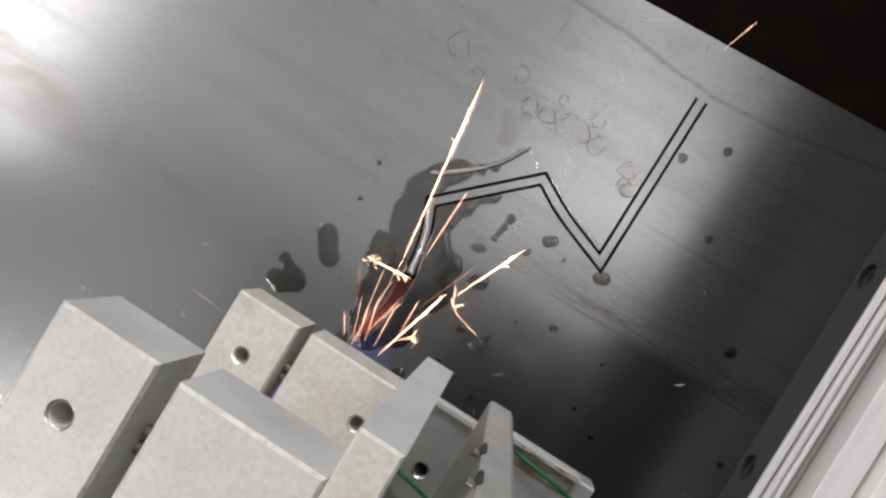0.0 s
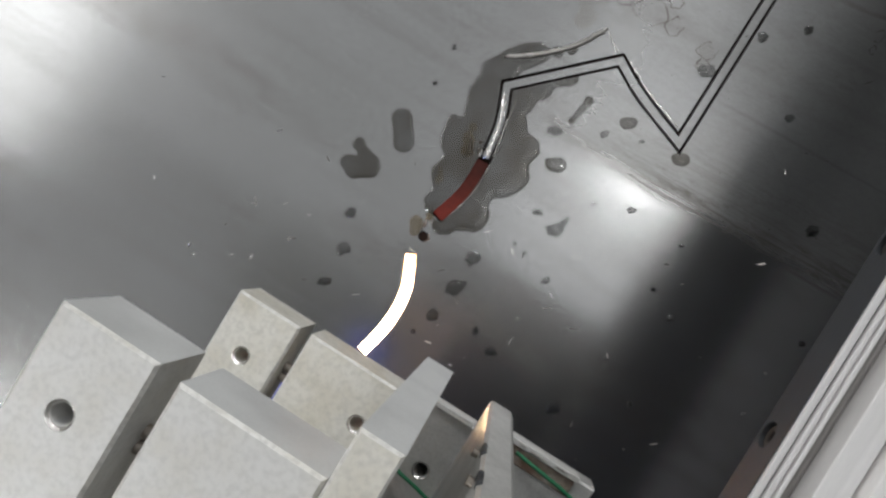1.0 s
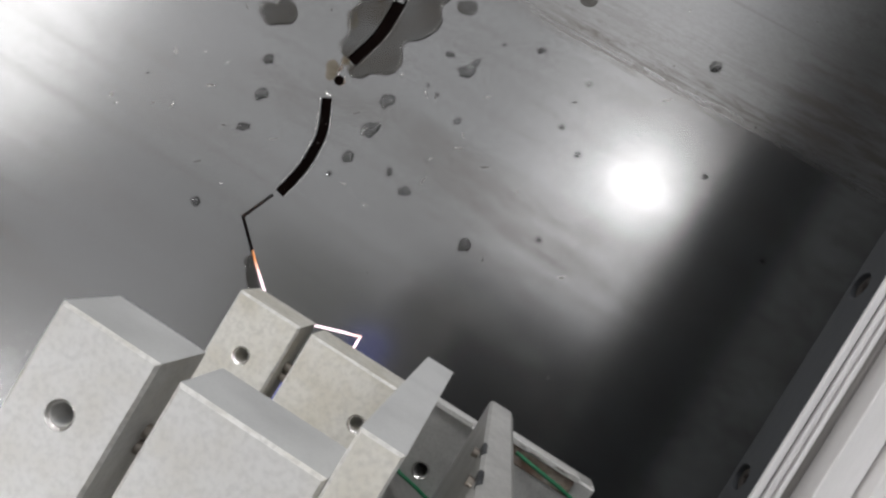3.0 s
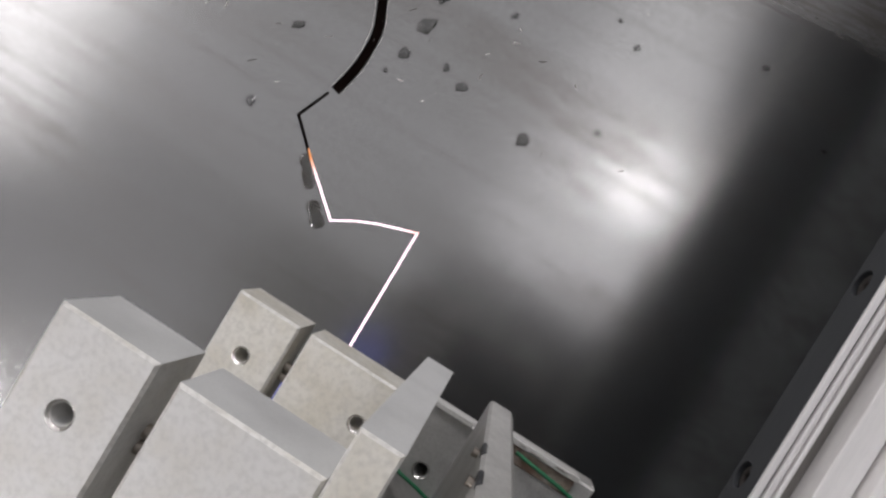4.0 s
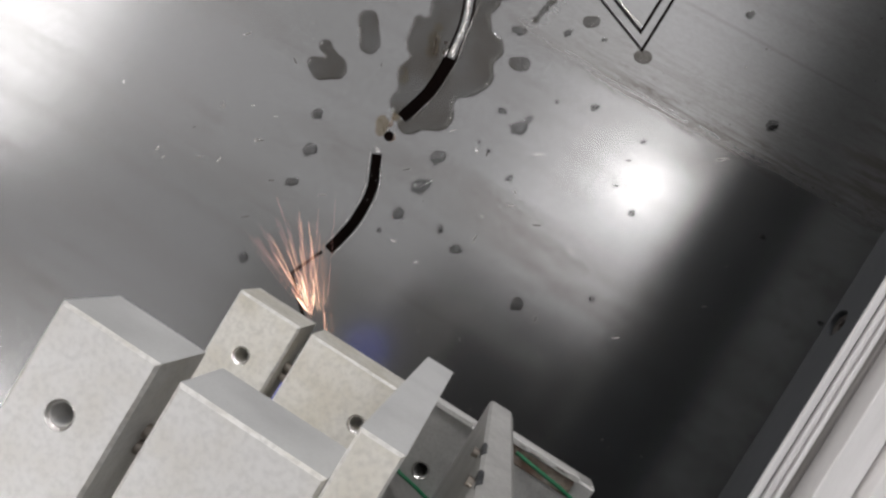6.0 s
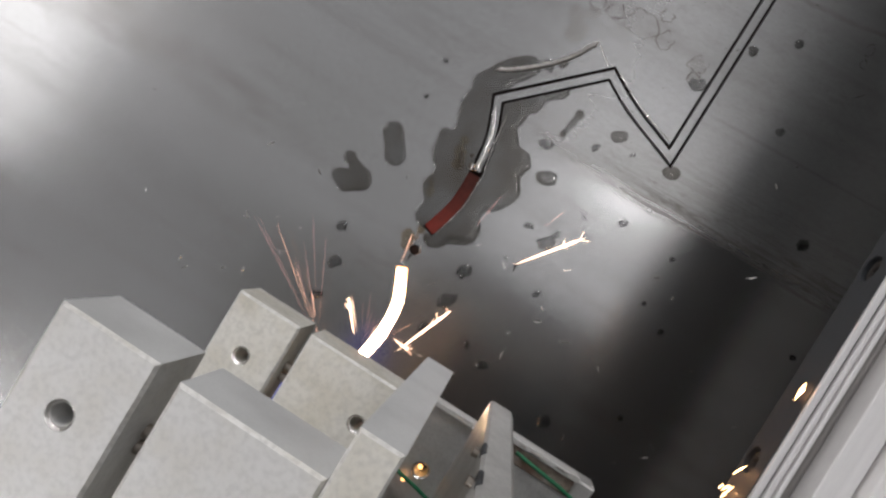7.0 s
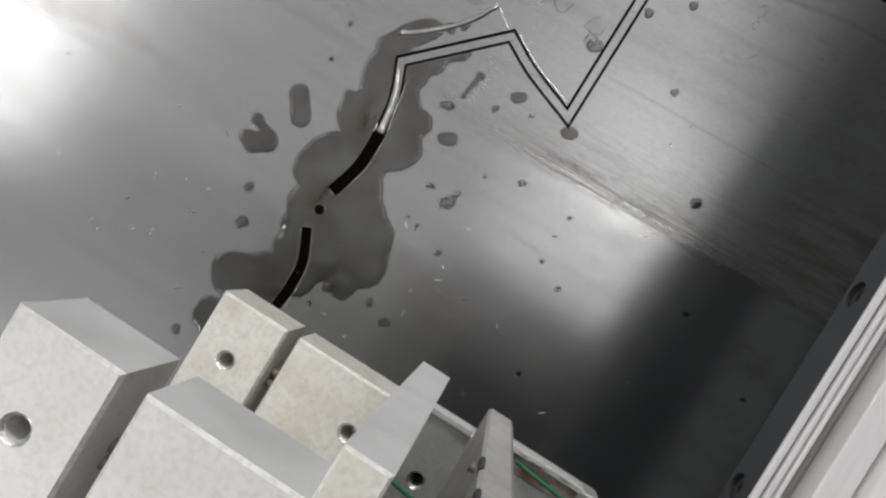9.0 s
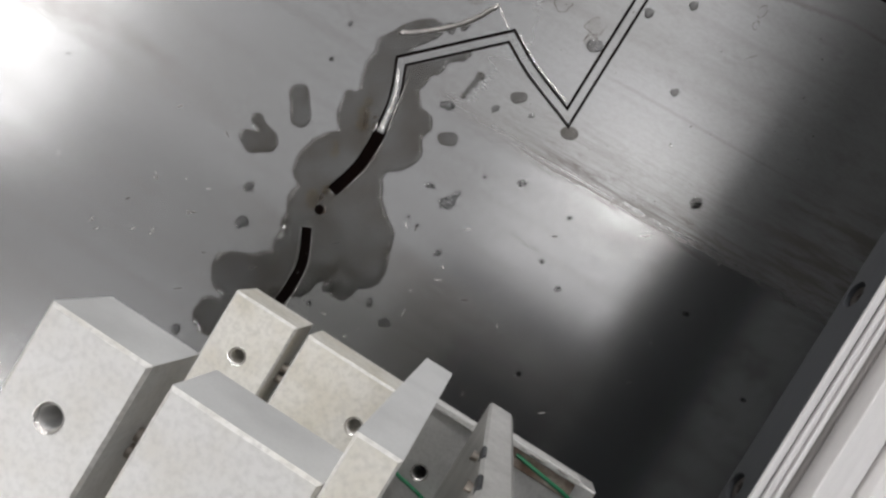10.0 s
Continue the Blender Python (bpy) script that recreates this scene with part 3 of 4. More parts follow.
UPPER_POOL = [(-54.6, 77.7, 8.1), (-47.2, 91.4, 6.5), (-35.5, 100.5, 3.0), (-50.8, 60.9, 10.8), (-49.4, 42.8, 13.0), (-38.2, 55.7, 12.2),
              (-40.6, 25.8, 14.8), (-26.9, 38.5, 12.5), (-24.0, 53.0, 6.8), (-35.9, 12.8, 9.5), (-33.1, 83.7, 6.5), (-62.0, 47.8, 2.4),
              (-23.0, 92.6, 3.2), (-37.3, 7.2, 6.8), (-51.5, 85.0, 7.0), (-41.5, 96.0, 4.6), (-29.5, 105.0, 2.4), (-55.0, 69.0, 7.5), (-37.5, 72.5, 6.5), (-27.5, 89.0, 3.5), (-47.0, 10.0, 7.2), (-39.0, 3.0, 6.0), (-31.0, 13.0, 9.5), (-50.0, 24.0, 8.0)]
LOWER_POOL = [(-57.2, 6.3, 9.0), (-30.0, -1.9, 16.7), (-18.0, -10.7, 14.8), (-35.8, -24.7, 16.2), (-39.6, -40.0, 13.5), (-62.6, -57.3, 12.2),
              (-70.5, -55.6, 8.1), (-63.4, -80.7, 10.3), (-43.5, -65.5, 10.5), (-12.2, -19.0, 12.0), (-16.0, -34.0, 7.0), (-50.0, -8.0, 12.0),
              (-51.0, -49.0, 12.0), (-51.0, -67.0, 13.0), (-56.2, 8.3, 11.5), (-59.0, 17.0, 7.0), (-55.5, 24.0, 6.5), (-53.0, -20.0, 5.0), (-51.0, -30.5, 5.5), (-13.0, -1.0, 7.5)]
pool = part("water_puddle", film_mesh("water_puddle", UPPER_POOL, 0.6, 1.7, 0.7, 1.7, CLEAR), WATER)
tagged(pool, "dark oily water puddle round the upper slot", "puddle")
late_pool = part("water_puddle", film_mesh("water_puddle", LOWER_POOL + UPPER_POOL, 0.6, 1.7, 0.7, 1.7, CLEAR, [HOLE] + LOWER_SLOT), WATER)
tagged(late_pool, "dark oily water spreading round both slots", "puddle")
for circles, seed, label in (([(-83.4, 35.6, 5.4), (-80.1, 31.3, 5.0), (-76.8, 27.1, 5.7)], 2.3, "two-lobed flat water blot on steel"),
                             ([(-94.9, 14.3, 3.5), (-91.0, 3.6, 5.6), (-85.2, 7.6, 6.0), (-95.6, 4.3, 3.6), (-90.2, 12.4, 2.6)], 8.1, "hook-shaped flat water blot on steel"),
                             ([(-35.5, -107.0, 3.6), (-32.0, -112.5, 3.0), (-28.5, -116.0, 2.8), (-20.5, -124.5, 3.4), (-15.5, -130.0, 3.8)], 4.4, "small dark water blot on a cut"),
                             ([(-10.3, 87.7, 2.0), (-10.8, 83.0, 1.5), (-11.6, 79.5, 1.3), (-12.4, 75.5, 1.6)], 6.4, "beaded trail of water on steel")):
    blot = on_sheet(part("water_blot", film_mesh("water_blot", circles, 0.5, seed, 0.5, 0.6, ((THIN_CUT, 0.8),)), WATER))
    tagged(blot, label, "water blot")


def drop_mesh(r, seed, lean):
    """A flat drop with an uneven rim; lean stretches it along x."""
    bm, rng = bmesh.new(), random.Random(seed)
    n = 24
    amp = [(rng.uniform(0.03, 0.10), rng.uniform(0, 6.28)) for j in range(5)]
    top = bm.verts.new((0, 0, 0.36 * r * MM))
    rings = []
    for k, (s, h) in enumerate(((0.42, 0.33), (0.72, 0.25), (0.90, 0.13), (0.97, 0.05), (1.0, 0.01))):
        ring = []
        for i in range(n):
            a = 2 * math.pi * i / n
            q = r * s * (1 + sum(m * math.cos((j + 2) * a + p) for j, (m, p) in enumerate(amp)))
            ring.append(bm.verts.new((q * lean * math.cos(a) * MM, q * math.sin(a) * MM, (h * r + 0.03) * MM)))
        rings.append(ring)
    for i in range(n):
        bm.faces.new((top, rings[0][i - 1], rings[0][i]))
        for a, b in zip(rings, rings[1:]):
            bm.faces.new((a[i - 1], b[i - 1], b[i], a[i]))
    for face in bm.faces:
        face.smooth = True
    bm.faces.new(rings[-1][::-1])
    bmesh.ops.recalc_face_normals(bm, faces=bm.faces)
    return bm


DROPS = [(-81.1, -16.4, 2.7), (-75.1, -33.2, 3.0), (-74.6, -51.6, 2.2), (-76.0, -95.9, 2.6), (-18.6, -4.4, 3.2), (-18.5, -20.7, 3.4), (-21.0, -37.7, 3.0),
         (0.5, -33.5, 2.4), (16.4, 4.4, 1.5), (7.8, 27.3, 3.0), (11.2, 88.2, 3.8), (40.7, 84.9, 4.3), (107.5, 86.7, 2.3), (72.8, 126.4, 1.8),
         (33.6, 53.6, 1.6), (60.9, 26.6, 1.3), (74.0, 19.2, 1.5), (50.4, -45.1, 3.3), (79.1, -24.7, 1.5), (-8.5, 53.6, 5.0), (4.2, 78.0, 1.6),
         (-24.8, -49.4, 1.3), (171.8, 19.6, 1.1), (-3.6, 30.2, 1.6), (59.4, 165.8, 2.2), (20.8, 83.6, 1.1), (-16.6, 67.6, 2.2)]
MORE_DROPS = [(43.2, 153.0, 2.4), (61.4, 50.9, 1.1), (11.8, -38.0, 2.2), (-79.3, 78.3, 1.4), (-78.2, 58.6, 1.1), (108.7, 86.0, 1.5), (-5.0, 12.0, 0.9),
              (1.0, 10.5, 0.9), (9.5, 33.0, 1.6), (16.8, 47.0, 1.0), (29.5, 127.0, 3.2), (130.0, 40.0, 1.2), (-62.0, 66.0, 0.9)]
LEAN = {17: 0.95, 7: 0.6, 9: 1.5, 10: 1.25, 19: 1.45, 26: 1.7, 12: 1.4}
for i, (x, y, r) in enumerate(DROPS + MORE_DROPS):
    bm = film_mesh('water_drop', [(-0.45 * r, 0, r * 0.58), (0.3 * r, 0.05 * r, r * 0.74)], 0.45, i, 0.4, 0.9) if r >= 3.6 else drop_mesh(r, i, LEAN.get(i, 1.0 + 0.25 * ((i * 7) % 3)))
    bmesh.ops.rotate(bm, verts=bm.verts, cent=(0, 0, 0), matrix=Euler((0, 0, radians(35 + (i * 37) % 50 - 25))).to_matrix())
    bmesh.ops.translate(bm, verts=bm.verts, vec=(x * MM, y * MM, 0))
    drop = on_sheet(part("water_drop", bm, DROP if r < 3.6 else WATER), any(math.hypot(x - a, y - b) < c - 1 for a, b, c in LOWER_POOL))
    tagged(drop, "clear flat water drop lying on the steel" if r > 1.7 else "tiny clear water drop on the steel", "water drop", "drops on the sheet")


# ---- burrs, chips and beads of metal ----
for name, pts, r, label in (("burr", [(-55.8, 86.0), (-40.9, 96.0), (-28.9, 108.0), (-20.1, 122.0)], 1.3, "long bright curved burr"),
                            ("burr", [(-19.6, 121.3), (-14.4, 117.0), (-9.4, 113.8)], 0.35, "fine bright burr"),
                            ("burr", [(-4.0, 113.8), (12.5, 105.0), (24.0, 100.5), (33.0, 97.5)], 0.35, "fine bright burr along a cut"),
                            ("burr", [(-42.5, 44.0), (-41.3, 41.0), (-41.6, 38.6)], 0.8, "lump of spatter beside the slot"),
                            ("burr", [(-46.8, -3.0), (-46.6, -5.0), (-45.9, -6.2)], 0.7, "lump of spatter beside the hole"),
                            ("burr", [(-47.5, -15.5), (-45.8, -16.6), (-44.0, -16.3)], 0.6, "lump of spatter beside the slot"),
                            # this thicker bead stands in for the lit cut wall of the upper slot
                            ("burr", [(-34.6, 38.5), (-34.9, 22.0), (-39.8, 3.5)], 0.42, "bright rim of the slot"),
                            ("burr", [(-48.3, -19.0), (-42.2, -33.5), (-40.5, -45.0), (-41.2, -56.5), (-44.3, -70.0)], 0.16, "bright rim of the slot"),
                            ("burr", [(-42.0, -18.5), (-35.3, -33.0), (-34.0, -45.0), (-34.8, -57.5), (-38.2, -71.0)], 0.16, "bright rim of the slot"),
                            ("burr", [(-40.0, 71.5), (-38.2, 58.0), (-35.4, 42.0)], 0.3, "bright rim of the slot")):
    part(name, bead_line(pts, r, len(pts) + int(r * 100), 0.1 if r > 1 else 0.35), CUT if r > 1 else CUT_BRIGHT, sheet, label)
for i in range(9):
    rng = random.Random(300 + i)
    x, y = -41.6 + rng.uniform(-2.6, 1.6), 40.5 + rng.uniform(-4, 4)
    part("spatter", bead_line([(x, y), (x + rng.uniform(-0.8, 0.8), y + 0.8), (x + rng.uniform(-1, 1), y + 1.6)], rng.uniform(0.35, 0.7), i, 0.6), CUT_BRIGHT if i % 3 else RUST, sheet, "bright lump of spatter")
rough_strip = bead_line([(-46.6, 71.0), (-41.0, 58.0), (-38.3, 41.0)], 1.2, 77, 0.55)
bmesh.ops.translate(rough_strip, verts=rough_strip.verts, vec=(0, 0, -0.0003))
part("burr", rough_strip, CUT_BRIGHT, sheet, "crusted bright slag on the strip")

for pts, r in (([(-50.5, 46.0), (-48.0, 42.0), (-46.5, 37.0)], 0.55), ([(-47.6, 1.0), (-46.6, -2.0), (-47.3, -4.6)], 0.7), ([(-42.8, -5.0), (-41.6, -7.6), (-42.6, -10.0)], 0.5)):
    part("rust_crust", bead_line(pts, r, int(r * 100), 0.6), RUST, sheet, "rust-brown crust beside the cut")
for circles, seed in (([(-49.5, 44.0, 3.2), (-48.0, 38.0, 2.6), (-51.0, 50.0, 2.0)], 3.9), ([(-50.5, -3.0, 3.0), (-47.0, 2.5, 2.4), (-49.0, -8.0, 2.0)], 6.6), ([(-52.5, 20.0, 2.2), (-54.5, 24.0, 1.8)], 9.1)):
    bm = film_mesh("rust_bloom", circles, 0.04, seed, 0.6, 1.6, CLEAR)
    bmesh.ops.translate(bm, verts=bm.verts, vec=(0, 0, 1.2 * MM))
    tagged(on_sheet(part("rust_bloom", bm, RUSTY)), "faint brown rust bloom in the water", "stain")

# dried stains and grit
def ring_stain(r, seed, lean):
    """The uneven dark outline that a dried drop leaves, open in places."""
    bm, rng = bmesh.new(), random.Random(seed)
    amp = [(rng.uniform(0.03, 0.13), rng.uniform(0, 6.28)) for _ in range(7)]
    n = max(28, int(r * 12))
    pairs = []
    for i in range(n):
        a = 2 * math.pi * i / n
        q = r * (1 + sum(m / (1 + 0.2 * j) * math.cos((j + 2) * a + p) for j, (m, p) in enumerate(amp)))
        w = 0.10 + 0.34 * abs(math.sin(1.5 * a + seed)) * rng.uniform(0.5, 1.0)
        pairs.append([bm.verts.new((k * lean * math.cos(a) * MM, k * math.sin(a) * MM, 0.03 * MM)) for k in (q - w, q + w)])
    gap = rng.randrange(n)
    for i in range(n):
        if (i - gap) % n > n // 7:
            bm.faces.new((pairs[i - 1][0], pairs[i - 1][1], pairs[i][1], pairs[i][0]))
    return bm


for i, (x, y, r, lean) in enumerate(((25.0, 135.3, 4.2, 1.0), (27.0, 127.9, 3.2, 1.1), (-7.0, 139.2, 6.6, 1.15), (6.0, 137.6, 4.4, 0.9), (-21.0, 138.5, 3.4, 1.3), (-30.5, 138.4, 4.0, 1.0), (-41.4, 149.9, 3.6, 1.0),
                                     (-18.1, 148.8, 2.2, 1.0), (-75.4, 147.2, 6.5, 0.8), (87.8, 178.6, 3.0, 0.6), (88.5, 171.6, 2.0, 0.7), (1.0, 148.0, 2.6, 1.3), (-60.0, 140.0, 2.4, 1.2))):
    bm = ring_stain(r, 40 + i, lean)
    bmesh.ops.translate(bm, verts=bm.verts, vec=(x * MM, y * MM, 0))
    tagged(on_sheet(part("dried_stain", bm, RING)), "brownish outline of a dried water drop on steel", "stain")
for circles, seed in (([(-32.2, 121.0, 5.0), (-36.5, 128.4, 4.0), (-30.0, 133.0, 3.0)], 7.7), ([(24.9, 134.7, 4.0), (26.6, 128.5, 2.8)], 3.3)):
    stain = on_sheet(part("dried_stain", film_mesh("dried_stain", circles, 0.06, seed, 0.5, 1.8), STAIN))
    tagged(stain, "faint dried water mark on the steel", "stain")
# short dark scratches
for (ax, ay), (bx, by) in (((-36.0, 187.0), (-37.3, 169.5)), ((26.2, 205.2), (27.3, 200.0)), ((91.8, 155.0), (96.8, 160.5)), ((0.4, 158.5), (-0.6, 154.5))):
    bm = bmesh.new()
    a, b = Vector((ax, ay, 0.03)) * MM, Vector((bx, by, 0.03)) * MM
    u = (b - a).cross(Vector((0, 0, 1))).normalized() * 0.24 * MM
    c = (a + b) / 2
    vs = [bm.verts.new(p) for p in (a, c - u * 1.3, b, c + u)]
    bm.faces.new(vs)
    tagged(on_sheet(part("scratch", bm, RING)), "short dark scratch in the steel sheet", "scratch")
grit, rng = bmesh.new(), random.Random(12)
for k in range(260):
    x, y, r = rng.uniform(-150, 150), rng.uniform(-130, 200), rng.choice((0.12, 0.16, 0.2, 0.32))
    a, n = rng.uniform(0, 6.28), rng.uniform(1, 2.6)
    vs = [grit.verts.new(((x + r * n * math.cos(t) * math.cos(a) - r * math.sin(t) * math.sin(a)) * MM, (y + r * n * math.cos(t) * math.sin(a) + r * math.sin(t) * math.cos(a)) * MM, 0.02 * MM))
          for t in (0, 1.3, 2.5, 3.7, 5.0)]
    top = grit.verts.new((x * MM, y * MM, r * MM))
    for i in range(5):
        grit.faces.new((vs[i - 1], vs[i], top))
tagged(on_sheet(part("grit", grit, GRIT)), "fine dark grit scattered over the steel sheet", "grit", kind="stuff")

CHIPS = [(-125.3, -36.3), (-98.3, -28.0), (-99.6, -42.0), (-142.4, -71.9), (-138.4, -74.9), (-83.5, -56.2), (-58.0, -49.0), (-69.2, -81.2),
         (-139.6, -121.9), (-16.1, -49.9), (-3.6, 7.9), (1.2, 9.1), (-112.6, -60.5), (-19.0, 10.1), (-66.0, 20.0), (96.0, 62.0), (84.0, 104.0), (60.0, 40.0), (-101.1, -43.3), (-112.3, -60.9), (-85.8, -78.4), (22.1, -0.1), (22.7, 21.1), (39.1, -8.0), (17.3, -28.7),
         (-1.1, -53.7), (-28.6, -17.3), (23.5, -6.5), (14.6, -18.1),
         (-199.3, -7.0), (-124.9, -37.2), (-111.4, -29.2), (-159.2, -10.8), (-133.2, -0.0), (-143.4, -72.5), (-138.7, -75.3), (-121.5, -65.0), (-99.5, -42.2), (-104.4, 0.5), (-176.5, -52.6), (-112.6, -60.6), (-132.1, -53.7), (97.5, -34.5), (70.6, 35.6), (61.2, -46.6), (58.8, -10.5)]
for i, (x, y) in enumerate(CHIPS):
    rng = random.Random(i)
    l, a = rng.uniform(0.9, 2.6), radians(rng.choice((35, 45, 20, -40, 100)) + rng.uniform(-12, 12))
    bm = bead_line([(-l, 0.1), (0, rng.uniform(-0.3, 0.3)), (l, 0)], 0.32, i, 0.4)
    bmesh.ops.rotate(bm, verts=bm.verts, cent=(0, 0, 0), matrix=Euler((0, 0, a)).to_matrix())
    bmesh.ops.translate(bm, verts=bm.verts, vec=(x * MM, y * MM, 0))
    tagged(on_sheet(part("metal_chip", bm, CUT_BRIGHT if i % 3 == 1 else CUT if i % 3 == 0 else GRIT)), "tiny steel chip lying on the sheet", "metal chip", "chips on the sheet")


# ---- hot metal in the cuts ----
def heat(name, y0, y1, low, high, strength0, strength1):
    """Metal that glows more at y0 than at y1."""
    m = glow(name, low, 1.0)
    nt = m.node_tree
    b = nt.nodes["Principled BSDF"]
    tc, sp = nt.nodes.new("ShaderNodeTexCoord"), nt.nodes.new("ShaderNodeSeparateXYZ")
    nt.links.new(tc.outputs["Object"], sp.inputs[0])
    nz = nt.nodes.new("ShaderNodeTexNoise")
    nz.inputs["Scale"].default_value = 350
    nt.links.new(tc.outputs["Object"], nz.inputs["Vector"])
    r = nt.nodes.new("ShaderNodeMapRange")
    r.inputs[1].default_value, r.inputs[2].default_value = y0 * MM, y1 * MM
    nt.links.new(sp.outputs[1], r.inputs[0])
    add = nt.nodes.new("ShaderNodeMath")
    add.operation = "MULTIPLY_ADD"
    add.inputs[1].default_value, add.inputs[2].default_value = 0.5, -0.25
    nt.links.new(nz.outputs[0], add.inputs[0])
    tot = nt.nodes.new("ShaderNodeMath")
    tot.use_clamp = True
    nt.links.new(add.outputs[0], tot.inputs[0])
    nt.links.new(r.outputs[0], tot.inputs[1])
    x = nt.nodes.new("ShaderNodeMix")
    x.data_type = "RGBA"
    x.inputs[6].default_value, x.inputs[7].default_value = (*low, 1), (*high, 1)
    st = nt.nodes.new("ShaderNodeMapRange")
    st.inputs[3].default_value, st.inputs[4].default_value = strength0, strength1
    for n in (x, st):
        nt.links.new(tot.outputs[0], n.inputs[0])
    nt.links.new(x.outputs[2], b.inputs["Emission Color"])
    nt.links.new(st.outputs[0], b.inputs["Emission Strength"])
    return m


WHITE_HOT = heat("white_hot_steel", -52, -14, (1.0, 0.62, 0.36), (1.0, 0.40, 0.15), 90.0, 5.0)
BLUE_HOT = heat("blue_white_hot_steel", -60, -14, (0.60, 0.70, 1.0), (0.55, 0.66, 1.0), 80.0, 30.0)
RED_HOT = heat("dull_red_steel", -76, -30, (0.20, 0.03, 0.02), (0.03, 0.005, 0.004), 1.0, 0.12)
RED_LAST = heat("fading_red_steel", -74, -60, (0.05, 0.006, 0.006), (0.002, 0.0008, 0.0008), 1.0, 0.2)
RED_UP = heat("dull_red_steel", 4, 45, (0.13, 0.018, 0.014), (0.04, 0.008, 0.008), 1.0, 0.35)
# arc light reflected in the upper slot, given as a violet glow
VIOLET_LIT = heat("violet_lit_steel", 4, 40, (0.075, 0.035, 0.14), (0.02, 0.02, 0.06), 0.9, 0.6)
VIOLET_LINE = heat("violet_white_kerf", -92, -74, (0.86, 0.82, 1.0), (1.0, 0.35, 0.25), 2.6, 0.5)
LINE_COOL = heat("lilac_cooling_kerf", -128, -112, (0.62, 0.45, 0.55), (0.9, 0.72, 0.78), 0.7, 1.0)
LINE_HOT = heat("white_hot_kerf", -112, -104, (1.0, 0.80, 0.88), (1.0, 0.40, 0.14), 2.6, 1.0)


def melt(name, line, half, mat, label, seed):
    bm = plate(bmesh.new(), ribbon(line, half, 0.1, seed)[::-1], [], -1.6, -0.6)
    return tagged(part(name, bm, mat), label, "molten metal")


melt_first = melt("molten_steel", LOWER_SLOT, 2.5, WHITE_HOT, "white-hot molten steel in the lower slot", 21)
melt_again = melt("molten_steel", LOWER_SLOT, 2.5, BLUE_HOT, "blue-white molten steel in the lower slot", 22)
ember_low = melt("steel_in_cut", LOWER_SLOT, 2.5, RED_HOT, "dull red cooling steel in the lower slot", 23)
ember_last = melt("steel_in_cut", LOWER_SLOT, 2.5, RED_LAST, "nearly cold steel in the lower slot", 27)
ember_up = melt("steel_in_cut", smooth_line([(-38.3, 38.0), (-38.7, 21.0), (-43.6, 4.0)], 5), 2.95, RED_UP, "dull red cooling steel in the upper slot", 24)
violet_up = melt("steel_in_cut", smooth_line([(-38.3, 38.0), (-38.7, 21.0), (-43.6, 4.0)], 5), 2.95, VIOLET_LIT, "steel in the upper slot, glow given for violet arc light", 28)
cold_fill = melt("steel_in_cut", THIN_CUT[:3], 0.6, CUT, "bright fresh steel closing the narrow cut", 31)
ember_hole = melt("steel_in_cut", [(HOLE[0], HOLE[1] + 1.8), (HOLE[0], HOLE[1] - 1.8)], 1.8, RED_HOT, "dull red cooling steel in a drilled hole", 25)
melt_line = melt("molten_steel", [(-38.0, -101.5), (-33.5, -106.0), (-10.0, -126.0), (0.0, -120.4), (10.0, -115.9), (20.5, -112.3), (30.0, -109.4), (30.5, -190.0)], 0.45, LINE_HOT, "white-hot molten steel in the narrow cut", 26)

line_cooling = melt("steel_in_cut", [(-10.0, -126.0), (0.0, -120.4), (10.0, -115.9), (20.5, -112.3), (30.0, -109.4), (30.5, -190.0)], 0.5, LINE_COOL, "lilac cooling steel in the narrow cut", 33)
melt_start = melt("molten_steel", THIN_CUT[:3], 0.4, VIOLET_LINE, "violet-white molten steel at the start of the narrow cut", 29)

# glowing dots added for fire glints in the head, and the fire under it
def glow_ball(name, r, mat, label, seed):
    bm, rng = bmesh.new(), random.Random(seed)
    bmesh.ops.create_icosphere(bm, subdivisions=2, radius=r * MM)
    for v in bm.verts:
        v.co *= rng.uniform(0.8, 1.15)
    return tagged(part(name, bm, mat), label, "molten metal")


FIRE_DOT = glow("orange_fire_dot", (1.0, 0.50, 0.16), 5.0)
hole_glint = glow_ball("glow_dot", 0.75, FIRE_DOT, "glowing dot for firelight seen through a drilled hole", 1)
wire_glint = glow_ball("glow_dot", 0.7, FIRE_DOT, "glowing dot for a glint of firelight beside the wire", 2)
gap_dot = glow_ball("glow_dot", 0.7, FIRE_DOT, "tiny glowing dot between two blocks", 4)
fire_core = glow_ball("fire_core", 7.0, glow("orange_fire", (1.0, 0.46, 0.15), 34.0), "orange fire of burning steel under the head", 5)
arc_core = glow_ball("arc_core", 6.0, glow("violet_arc_core", (0.55, 0.55, 1.0), 60.0), "violet-white electric arc under the head", 6)


